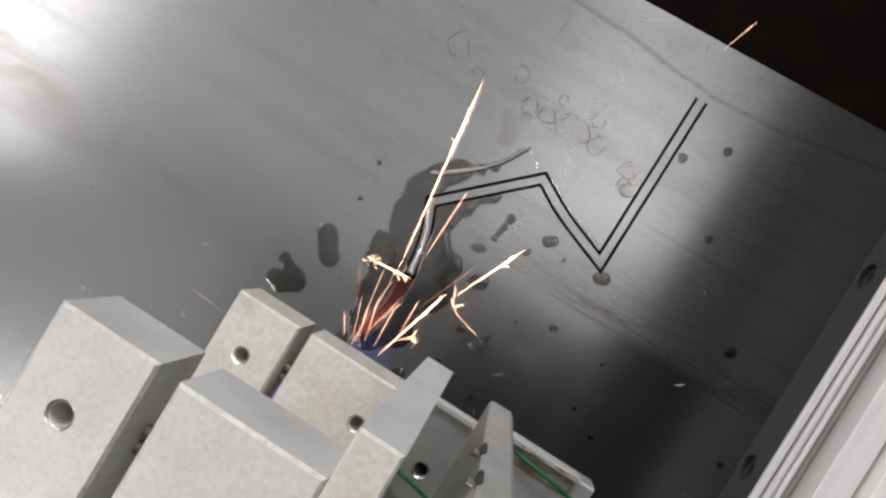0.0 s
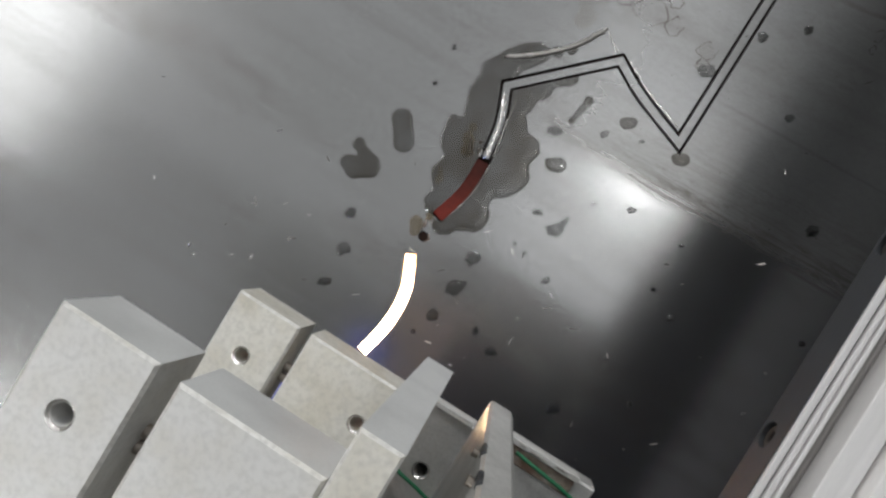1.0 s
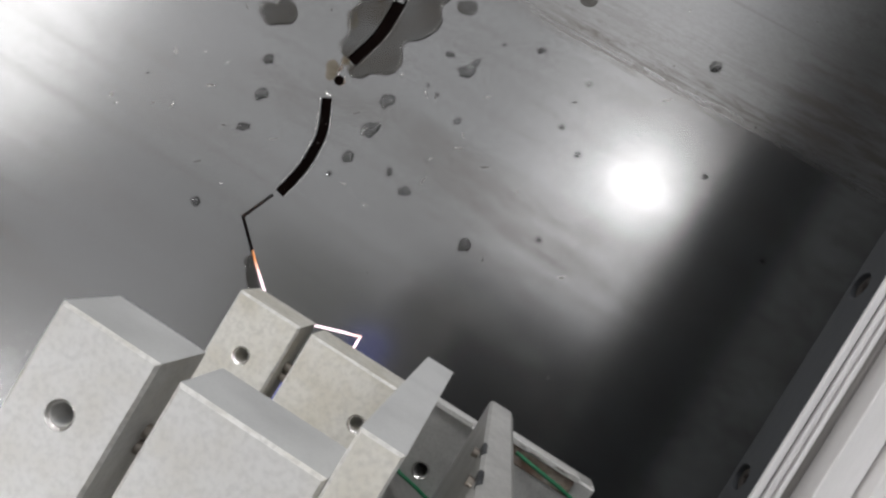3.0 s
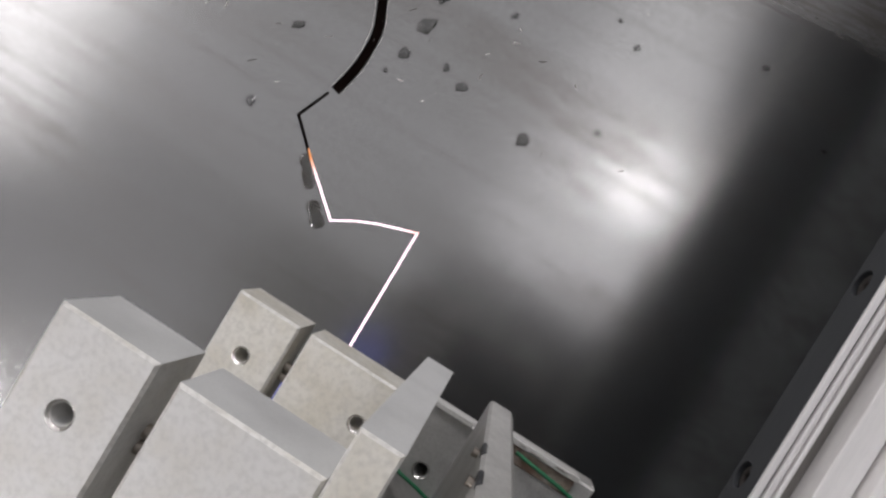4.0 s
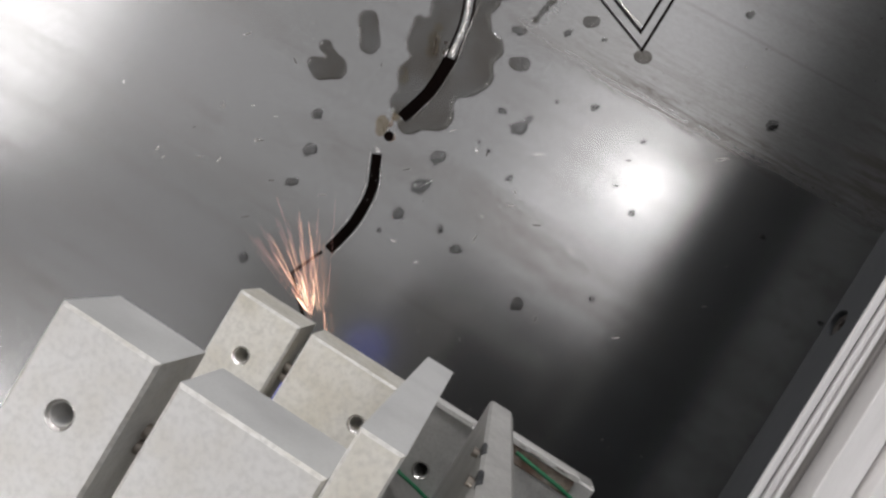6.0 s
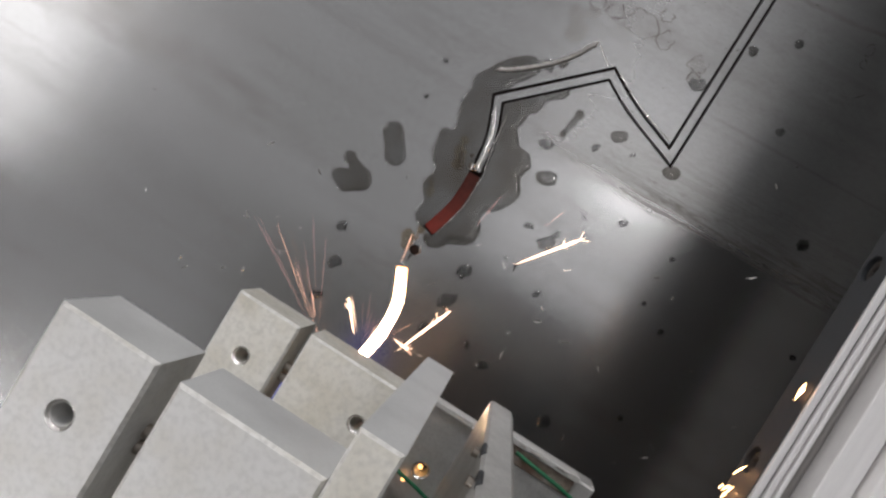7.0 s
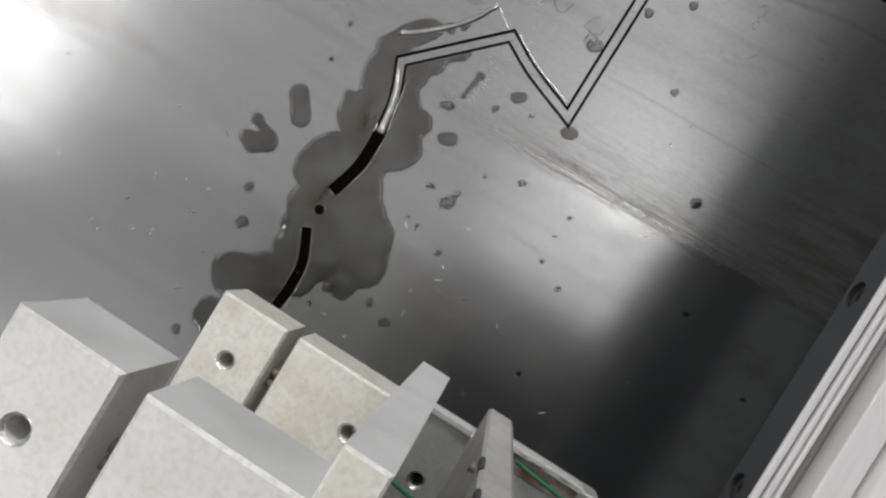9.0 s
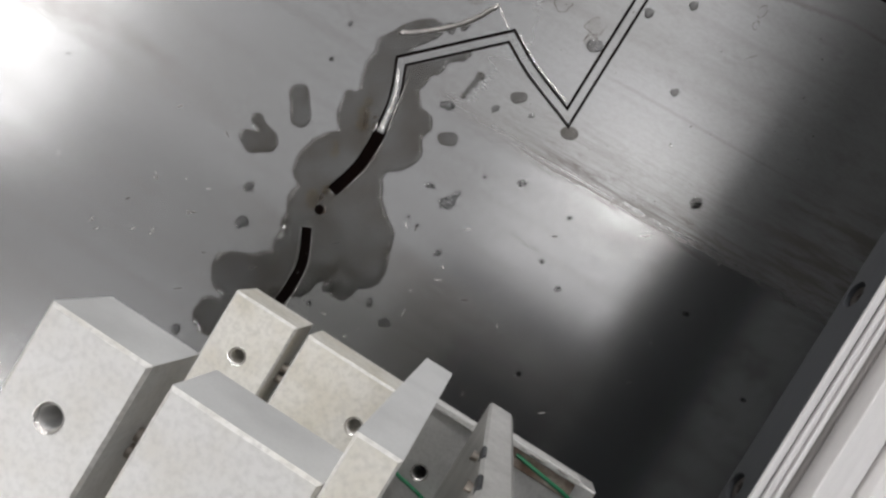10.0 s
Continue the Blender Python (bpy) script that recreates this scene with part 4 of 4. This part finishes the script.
# thin smoke; its blue colour also gives the arc light on the puddle
def smoke_material():
    m = bpy.data.materials.new("arc_blue_smoke")
    m.use_nodes = True
    nt = m.node_tree
    nt.nodes.remove(nt.nodes["Principled BSDF"])
    tc, ln = nt.nodes.new("ShaderNodeTexCoord"), nt.nodes.new("ShaderNodeVectorMath")
    ln.operation = "LENGTH"
    nt.links.new(tc.outputs["Object"], ln.inputs[0])
    fall = nt.nodes.new("ShaderNodeMapRange")
    fall.interpolation_type = "SMOOTHERSTEP"
    for i, v in enumerate((0.001, 0.0245, 0.34, 0.0)):
        fall.inputs[i + 1].default_value = v
    nt.links.new(ln.outputs["Value"], fall.inputs[0])
    nz = nt.nodes.new("ShaderNodeTexNoise")
    nz.inputs["Scale"].default_value, nz.inputs["Detail"].default_value = 70.0, 4.0
    nt.links.new(tc.outputs["Object"], nz.inputs["Vector"])
    wisp = nt.nodes.new("ShaderNodeMath")
    wisp.operation = "MULTIPLY"
    nt.links.new(fall.outputs[0], wisp.inputs[0])
    nt.links.new(nz.outputs[0], wisp.inputs[1])
    d, tl, half, x = (nt.nodes.new("ShaderNode" + k) for k in ("BsdfDiffuse", "BsdfTranslucent", "MixShader", "MixShader"))
    t = nt.nodes.new("ShaderNodeBsdfTransparent")
    d.inputs[0].default_value = tl.inputs[0].default_value = (0.52, 0.63, 1.0, 1)
    nt.links.new(d.outputs[0], half.inputs[1])
    nt.links.new(tl.outputs[0], half.inputs[2])
    nt.links.new(wisp.outputs[0], x.inputs[0])
    nt.links.new(t.outputs[0], x.inputs[1])
    nt.links.new(half.outputs[0], x.inputs[2])
    nt.links.new(x.outputs[0], nt.nodes["Material Output"].inputs[0])
    return m


SMOKE = smoke_material()
PUFFS = [(-50, -38, 8), (-40, -12, 13), (-34, 12, 16), (-42, 38, 20)]
smoke = []
for i, (x, y, z) in enumerate(PUFFS):
    bm = bmesh.new()
    rng = random.Random(60 + i)
    bmesh.ops.create_icosphere(bm, subdivisions=3, radius=0.024)
    bmesh.ops.delete(bm, geom=[v for v in bm.verts if v.co.z < -0.0005], context="VERTS")
    for v in bm.verts:
        v.co = Vector((v.co.x, v.co.y, v.co.z * 0.3)) * (1 + 0.12 * noise.noise(v.co * 90 + Vector((i, 0, 0))))
    for face in bm.faces:
        face.smooth = True
    smoke.append((tagged(part("smoke_puff", bm, SMOKE), "thin puff of smoke over the cut, blue for arc light", "smoke", kind="stuff"), x, y, z))

# the arc under the head
bm = bmesh.new()
bmesh.ops.create_icosphere(bm, subdivisions=2, radius=0.015)
arc = tagged(part("arc_flame", bm, glow("violet_arc", (0.34, 0.38, 1.0), 0.42)), "violet-blue arc flame under the head", "flame")


# ---- sparks ----
def streak(bm, a, angle, length, width, z=0.0, rise=0.0):
    """A thin spindle of glowing metal."""
    d = Vector((math.cos(angle), math.sin(angle), rise)).normalized()
    u = d.cross(Vector((0, 0, 1))).normalized()
    v = u.cross(d)
    tail, tip = bm.verts.new(a), bm.verts.new(a + d * length)
    rings = [[bm.verts.new(a + d * length * f + (u * math.cos(t) + v * math.sin(t)) * width * g) for t in (0, 1.571, 3.142, 4.712)]
             for f, g in ((0.3, 0.6), (0.8, 1.0))]
    for k in range(4):
        bm.faces.new((tail, rings[0][k], rings[0][k - 1]))
        bm.faces.new((rings[0][k - 1], rings[0][k], rings[1][k], rings[1][k - 1]))
        bm.faces.new((rings[1][k - 1], rings[1][k], tip))


SPARK = glow("spark_yellow", (1.0, 0.55, 0.37), 3.8)
SPARK_DIM = glow("spark_orange", (1.0, 0.52, 0.46), 1.0)
SPARK_HOT = glow("spark_white", (1.0, 0.63, 0.42), 8.0)
SPARK_RAIL = glow("spark_by_rail", (1.0, 0.50, 0.20), 34.0)
NOZZLE = Vector((-0.046, -0.088, 0.03))
FLIGHTS = []
# middle x, y; heading in degrees; length; width of each spark
SPARKS = {
    0.0: [(-48.3, 18.1, 97, 100.8, 3), (-35.1, 0.8, 88, 39.8, 2), (-25.1, -43.8, 73, 43.2, 3), (-8.0, -7.3, 65, 41.9, 2.5), (-27.7, -41.8, 91, 20.0, 2),
          (-34.9, -50.5, 92, 22.8, 2), (-41.6, -50.3, 103, 23.6, 2), (-44.1, -54.8, 102, 18.5, 2), (-51.1, -59.1, 122, 12.4, 1.5), (-21.0, -23.2, 67, 38.1, 1),
          (-4.9, -30.5, -16, 16.4, 1.2), (-47.6, -27.3, 5, 21.0, 3), (31.6, 137.2, 71, 20.2, 1.5), (-110.0, -83.6, 175, 21.5, 0.8), (-24.5, -50.6, 38, 11.3, 2),
          (-15.1, -23.4, 112, 11.7, 2)],
    0.5: [(-130.5, -26.6, 145, 126.0, 1.5), (-82.5, -15.0, 120, 113.6, 2), (-124.9, -51.8, 158, 68.1, 0.7), (-156.7, -102.2, -174, 111.1, 0.9),
          (-179.5, -140.5, -156, 19.8, 1.8), (-56.1, -60.8, -137, 13.0, 1.5), (-62.4, -67.6, 149, 11.2, 1.2)],
    2.0: [(-124.9, -45.8, 156, 79.0, 1), (-128.1, -19.7, 144, 143.5, 0.8), (-16.6, -27.6, 68, 12.4, 0.8), (-66.2, -49.3, 126, 35.1, 0.6)],
    4.5: [(-175.2, -2.3, 149, 80.5, 3), (-119.0, -36.8, 148, 51.5, 2.5), (-112.5, -52.3, 146, 42.1, 2), (-105.2, -61.4, 153, 17.9, 3), (-99.9, -41.6, 144, 68.8, 2),
          (-97.9, -25.0, 132, 55.6, 2.5), (-93.4, -48.2, 136, 26.2, 2.5), (-45.6, -49.2, 92, 27.0, 2.5), (-51.6, -27.3, 90, 8.7, 2), (-103.6, -92.7, -158, 10.7, 2.5),
          (-134.7, -16.5, 136, 16.0, 4), (-163.7, 7.2, 143, 70.6, 1.2)],
    5.0: [(-166.3, 8.4, 151, 52.3, 4), (-103.1, -34.1, 144, 100.1, 2.5), (-114.5, -8.1, 135, 101.2, 0.8), (-52.5, 18.9, 97, 164.8, 0.7), (-34.7, 20.3, 84, 156.1, 0.7),
          (-34.9, 46.1, 86, 68.7, 0.6), (-62.8, 33.7, 100, 70.2, 0.6), (-53.7, -43.2, 127, 15.0, 2.5), (-102.9, -77.8, -160, 12.4, 2), (-74.1, -49.8, 139, 13.2, 3),
          (-56.9, 20.2, 99, 144.8, 0.6)],
    5.5: [(-156.3, 35.0, 128, 23.6, 2.5), (-120.4, -3.4, 133, 81.2, 2.5), (-145.6, -22.1, 144, 23.8, 4), (-132.9, -28.9, -176, 8.1, 3), (-107.5, -39.0, 141, 16.2, 2),
          (-99.0, -59.0, 149, 25.8, 2.5), (-93.5, -39.4, 139, 42.6, 1.5), (-78.7, -48.1, 133, 41.1, 3), (-71.8, -42.5, 124, 22.6, 2), (-56.6, -53.8, 117, 17.5, 1.5),
          (-39.4, -61.7, 82, 8.7, 1.5), (-108.4, -74.5, 179, 16.4, 1.2), (-104.0, -85.2, -176, 8.1, 2), (-145.9, -62.8, 164, 16.0, 0.7), (-164.8, -40.2, 162, 20.9, 0.7)],
    7.0: [(10.1, 16.0, 52, 33.7, 4), (4.5, 29.0, 69, 13.4, 1), (-50.4, -54.4, 130, 17.8, 4), (-19.0, -43.0, 68, 31.4, 4), (-25.0, -53.4, -4, 9.2, 3),
          (-44.6, -15.6, 100, 13.6, 1.5), (-21.9, 17.0, 81, 19.5, 0.8)]}
for t, flying in SPARKS.items():
    for x, y, heading, length, width in flying:
        x, y, length = x * 1.073, y * 1.073, length * 1.073
        bm = bmesh.new()
        streak(bm, Vector((-length / 2 * MM, 0, 0)), 0.0, length * MM, width * (0.075 if width < 4 else 0.13) * MM)
        if width >= 2.5:
            rng = random.Random(int(length * 10))
            for k in range(5):
                streak(bm, Vector((length * rng.uniform(0.1, 0.45) * MM, 0, 0)), rng.uniform(-0.9, 0.9), rng.uniform(2, 5) * MM, 0.09 * MM, rise=rng.uniform(0.0, 0.3))
        spark = part("spark", bm, SPARK_HOT if width >= 2.5 else SPARK if width >= 1.2 else SPARK_DIM)
        tagged(spark, "glowing orange spark flying off the cut", "spark", "sparks")
        FLIGHTS.append((spark, t, Vector((x * MM, y * MM, 0.003)), radians(heading), length * MM))
# hot sparks that glance off the rail's side
for t, x, y, z, count in ((6.9, 74.5, -25.0, 146, 4), (7.0, 75.2, 9.0, 152, 2), (7.0, 74.8, -19.0, 147, 4), (7.1, 74.5, -22.0, 146, 5), (7.2, 74.0, -32.0, 144, 9)):
    bm, rng = bmesh.new(), random.Random(int(t * 10 + count))
    for k in range(count):
        streak(bm, Vector((rng.uniform(-0.8, 0.4), rng.uniform(-7, 4), rng.uniform(-2, 3))) * MM, radians(rng.uniform(80, 96)), rng.uniform(2, 6) * MM, 0.12 * MM, rise=rng.uniform(0.2, 1.0))
    spray = part("spark_spray", bm, SPARK_RAIL)
    tagged(spray, "orange sparks glancing off the rail", "sparks", kind="stuff")
    FLIGHTS.append((spray, t, Vector((x * MM, y * MM, z * MM)), None, radians(88)))
# bursting sparks
STARS = {0.0: [(-59.0, -30.6), (-13.9, -28.8), (-24.5, -52.4)], 
         4.5: [(-141.7, -20.9), (-122.1, -7.1), (-110.3, -42.0), (-133.5, -44.7), (-120.7, -62.6), (-104.6, -59.2), (-56.0, -28.8), (-46.0, -59.5)], 
         5.0: [(-153.8, -4.6), (-82.0, -53.4), (-57.2, -47.6), (-114.8, -85.5)], 
         5.5: [(-165.0, 32.7), (-141.8, -31.5), (-120.2, -36.8), (-116.6, -58.5), (-96.9, -37.1), (-83.2, -38.3), (-121.5, -77.5), (-112.8, -91.3), (-41.9, -66.3)]}
for t, places in STARS.items():
    for k, (x, y) in enumerate(places):
        bm, rng = bmesh.new(), random.Random(int(t * 100) + k)
        lead = math.atan2(y + 80, x + 50)
        for j in range(8):
            streak(bm, Vector((0, 0, 0)), lead + rng.gauss(0, 1.1), rng.uniform(1.2, 6.0) * MM, 0.065 * MM, rise=rng.uniform(0, 0.5))
        star = part("spark_star", bm, SPARK_HOT)
        tagged(star, "small orange spark bursting into a star", "spark", "sparks")
        FLIGHTS.append((star, t, Vector((x * MM, y * MM, 0.003)), None, lead))
# sprays of many fine sparks: seconds, start x, y, first and last heading, how many, longest
SPRAYS = [(0.0, -46, -70, 70, 120, 26, 45), (0.3, -42, -72, 45, 80, 4, 110), (0.6, -44, -72, 50, 150, 18, 40), (2.7, -66, -78, 140, 175, 16, 40), (3.1, -50, -75, 110, 160, 14, 60),
          (3.5, -48, -75, 90, 150, 12, 70), (4.1, -50, -72, 95, 140, 12, 60), (4.3, -55, -74, 108, 155, 40, 120), (4.5, -55, -74, 106, 150, 75, 170), (4.7, -55, -74, 104, 150, 34, 160),
          (5.0, -50, -72, 84, 140, 8, 60), (5.2, -58, -74, 115, 160, 20, 80), (5.5, -60, -76, 112, 160, 60, 62), (5.7, -60, -76, 115, 160, 34, 90), (6.0, -58, -75, 110, 165, 22, 80),
          (6.3, -52, -74, 100, 160, 18, 90), (6.6, -50, -74, 90, 160, 18, 70), (6.8, -62, -76, 115, 150, 30, 120), (7.0, -40, -70, 50, 120, 14, 30), (7.2, -50, -74, 60, 150, 26, 90),
          (7.4, -40, -70, 70, 120, 6, 30), (4.5, -44, -78, 98, 122, 44, 170), (4.5, -62, -72, 118, 150, 40, 60), (5.5, -56, -76, 108, 142, 60, 34), (5.5, -50, -72, 60, 110, 14, 28)]
# the same sprays going on between these times
for first, last, like in ((4.2, 4.75, 8), (5.2, 5.95, 12), (6.1, 6.7, 15), (6.75, 7.0, 17), (7.1, 7.4, 19), (0.1, 0.25, 0)):
    t = first + 0.05
    while t < last:
        s0 = SPRAYS[like]
        SPRAYS.append((round(t, 3), s0[1] + 2 * math.sin(t * 9), s0[2], s0[3], s0[4], int(s0[5] * (0.45 + 0.35 * math.sin(t * 23) ** 2)), s0[6] * (0.7 + 0.3 * math.sin(t * 31))))
        t += 0.1
for i, (t, x, y, a0, a1, count, longest) in enumerate(SPRAYS):
    for mat, share in ((SPARK, 0.4), (SPARK_DIM, 0.6), (SPARK_HOT, 0.3))[:3 if count > 45 else 2]:
        bm, rng = bmesh.new(), random.Random(100 + i + int(share * 10) * 50)
        for k in range(max(2, int(count * share))):
            a = radians(rng.uniform(a0, a1))
            reach = longest * (rng.random() ** 1.6 if mat is SPARK else rng.random() ** 0.7 if mat is SPARK_DIM else 0.1 + 0.3 * rng.random())
            start = rng.uniform(0.0, 0.45) * reach
            streak(bm, Vector((math.cos(a), math.sin(a), 0.03)) * start * MM, a, max(3, reach - start) * MM, rng.uniform(0.12, 0.26) * (0.20 if mat is SPARK_DIM else 0.29) * MM, rise=0.03)
        spray = part("spark_spray", bm, mat)
        tagged(spray, "spray of fine orange sparks from the cut", "sparks", kind="stuff")
        FLIGHTS.append((spray, t, Vector((x * MM, y * MM, 0.006)), None, radians((a0 + a1) / 2)))


# ---- the machine and the hall around ----
def structure(name, bm, mat, label=""):
    return tagged(part(name, bm, mat, None, label), kind="structure")


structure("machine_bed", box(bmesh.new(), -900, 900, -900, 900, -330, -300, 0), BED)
structure("floor", box(bmesh.new(), -4000, 4000, -4000, 4000, -950, -900, 0), WALL)
# unseen beam and slab added so the sheet mirrors dark at right and bottom
beam = structure("reflection_beam", box(bmesh.new(), 0, 520, -1500, 1500, 0, 30, 4), DARK_MIRRORED)
beam.matrix_world = pose(0.113, 0.211, 0.450, 0, 0, 9.7)
structure("reflection_slab", box(bmesh.new(), -95, 640, -700, -6, 700, 740, 4), DARK_BLOCKER)
for n, b in (("wall_north", (-4000, 4000, 4000, 4100)), ("wall_south", (-4000, 4000, -4100, -4000)),
             ("wall_west", (-4100, -4000, -4000, 4000)), ("wall_east", (4000, 4100, -4000, 4000))):
    structure(n, box(bmesh.new(), *b, -950, 1950, 0), WALL)
structure("ceiling", plate(bmesh.new(), rect(-4000, 4000, -4000, 4000), [rect(-2350, 850, -250, 2350)[::-1], rect(-2350, -750, -1400, -300)[::-1]], 1900, 1950), WALL)


def sheet_at(t):
    for (t0, x0, y0), (t1, x1, y1) in zip(SHEET, SHEET[1:]):
        if t <= t1:
            f = (t - t0) / (t1 - t0)
            return x0 + f * (x1 - x0), y0 + f * (y1 - y0)
    return SHEET[-1][1:]


def in_the_cut(ob, stays):
    """Hot metal rides in its cut from one time to another; before and after it lies in the tray under the head."""
    times = {0.0: False, 10.0: False}
    for t, x, y in SHEET:
        times[t] = any(a <= t <= b for a, b in stays)
    for a, b in stays:
        times.update({a: True, b: True})
        if a > 0.1:
            times.update({round(a - 0.1, 3): False, round(a - 0.0334, 3): None})
        if b < 9.8:
            times.update({round(b + 0.0667, 3): None, round(b + 0.1667, 3): False})
    rows = []
    for t in sorted(times):
        x, y = sheet_at(t)
        z = {True: 0.0, None: -12.0, False: -280.0}[times[t]]
        rows.append((t, pose(x * MM, (y - (0 if times[t] is not False else 190)) * MM, z * MM)))
    walk(ob, rows)


def held_in_head(ob, at, stays):
    """A glow that flares up at its place in the head for a while; else it lies under the machine bed."""
    there, below = pose(*[c * MM for c in at]), pose(at[0] * MM, at[1] * MM - 0.2, -0.42)
    rows = [(0.0, below)]
    for a, b in stays:
        rows += [(a - 0.1, below), (a, there), (b, there), (b + 0.1, below)]
    walk(ob, rows + [(10.0, below)])


def motions():
    with_sheet = [(t, pose(x * MM, y * MM, 0)) for t, x, y in SHEET]
    walk(sheet, with_sheet)
    for ob, merges in ON_SHEET:
        walk(ob, [(t, pose(x * MM, y * MM, -1.8 * MM if merges and t > 8.55 else 0)) for t, x, y in SHEET])
    # the late water wells up through the slot and spreads
    rise = [(0.0, -2.2), (7.7, -1.5), (8.0, -1.05), (8.2, -0.98), (8.5, -0.90), (8.6, -0.74), (8.8, -0.30), (9.0, 0.0), (10.0, 0.0)]
    # the first puddle runs into it
    walk(pool, [(t, pose(x * MM, y * MM, float(np.interp(t, (8.75, 9.0), (0.0, -1.4))) * MM)) for t, x, y in SHEET])
    walk(late_pool, [(t, pose(x * MM, y * MM, float(np.interp(t, [r[0] for r in rise], [r[1] for r in rise])) * MM)) for t, x, y in SHEET])
    walk(rail, [(t, pose(0, y * MM, 0)) for t, x, y in SHEET])
    walk(head, [(t, pose(0, 0, z * MM)) for t, z in HEAD])
    in_the_cut(melt_first, [(0.2, 1.15), (6.6, 7.2)])
    in_the_cut(melt_again, [(7.3, 7.6)])
    in_the_cut(ember_low, [(1.2, 1.85)])
    in_the_cut(ember_last, [(1.85, 2.75)])
    in_the_cut(ember_up, [(0.0, 1.15), (6.5, 7.25)])
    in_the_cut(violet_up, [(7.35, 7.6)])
    in_the_cut(ember_hole, [(0.0, 1.25), (6.5, 7.65)])
    in_the_cut(melt_line, [(2.9, 4.25)])
    in_the_cut(line_cooling, [(4.3, 4.75)])
    in_the_cut(melt_start, [(1.4, 1.65)])
    in_the_cut(cold_fill, [(1.4, 2.2)])
    held_in_head(hole_glint, (7.2, -63.4, 126.5), [(0.3, 0.6), (6.7, 7.5)])
    held_in_head(wire_glint, (4.6, -66.4, 134.5), [(6.8, 7.5)])
    held_in_head(gap_dot, (-35.4, -47.0, 158.0), [(1.9, 2.1), (5.6, 5.8)])
    held_in_head(fire_core, (-40.0, -96.0, 14.0), [(6.7, 7.25)])
    held_in_head(arc_core, (-42.0, -94.0, 14.0), [(0.3, 1.1), (7.3, 7.6)])
    for puff, x, y, z in smoke:
        sx, sy = sheet_at(7.5)
        deep = pose((x + sx) * MM, (y + sy - 150) * MM, -0.29)
        rows = [(0.0, deep), (7.2, deep), (7.3, pose((x + sx - 8) * MM, (y + sy - 30) * MM, (z - 5) * MM)), (7.5, pose((x + sx) * MM, (y + sy) * MM, z * MM)),
                (7.6, pose((x + sx + 12) * MM, (y + sy + 50) * MM, (z + 40) * MM)), (7.9, pose(0.3, 1.2, 1.2)), (10.0, pose(0.4, 2.5, 1.7))]
        walk(puff, rows)
    low, high = pose(-0.052, -0.088, 0.095), pose(-0.046, -0.15, 0.132)
    walk(arc, [(0.0, low), (7.55, low), (7.65, high), (10.0, high)])
    for ob, t, place, heading, extra in FLIGHTS:
        a = heading if heading is not None else extra
        way = Vector((math.cos(a), math.sin(a), 0))
        turn = pose(0, 0, 0, 0, 0, math.degrees(heading) if heading is not None else 0)
        length = extra if heading is not None else 0.08
        back = Vector((NOZZLE.x, NOZZLE.y - 0.16, -0.28))
        away = place + way * 2.2
        away.z = -0.89
        rows, late = [], 0.0333
        if heading is None:
            late = 0.05
        if t > 0.1:
            rows = [(0.0, Matrix.Translation(back) @ turn), (t - 0.0667, Matrix.Translation(back) @ turn),
                    (t - 0.0333, Matrix.Translation(place - way * length * 0.5 - Vector((0, 0, 0.05))) @ turn)]
        rows += [(t, Matrix.Translation(place) @ turn), (t + late, Matrix.Translation(place + way * (0.10 if heading is not None else 0.012) + Vector((0, 0, 0.004))) @ turn),
                 (t + 0.1333, Matrix.Translation(away) @ turn), (10.0, Matrix.Translation(away) @ turn)]
        walk(ob, rows)


motions()
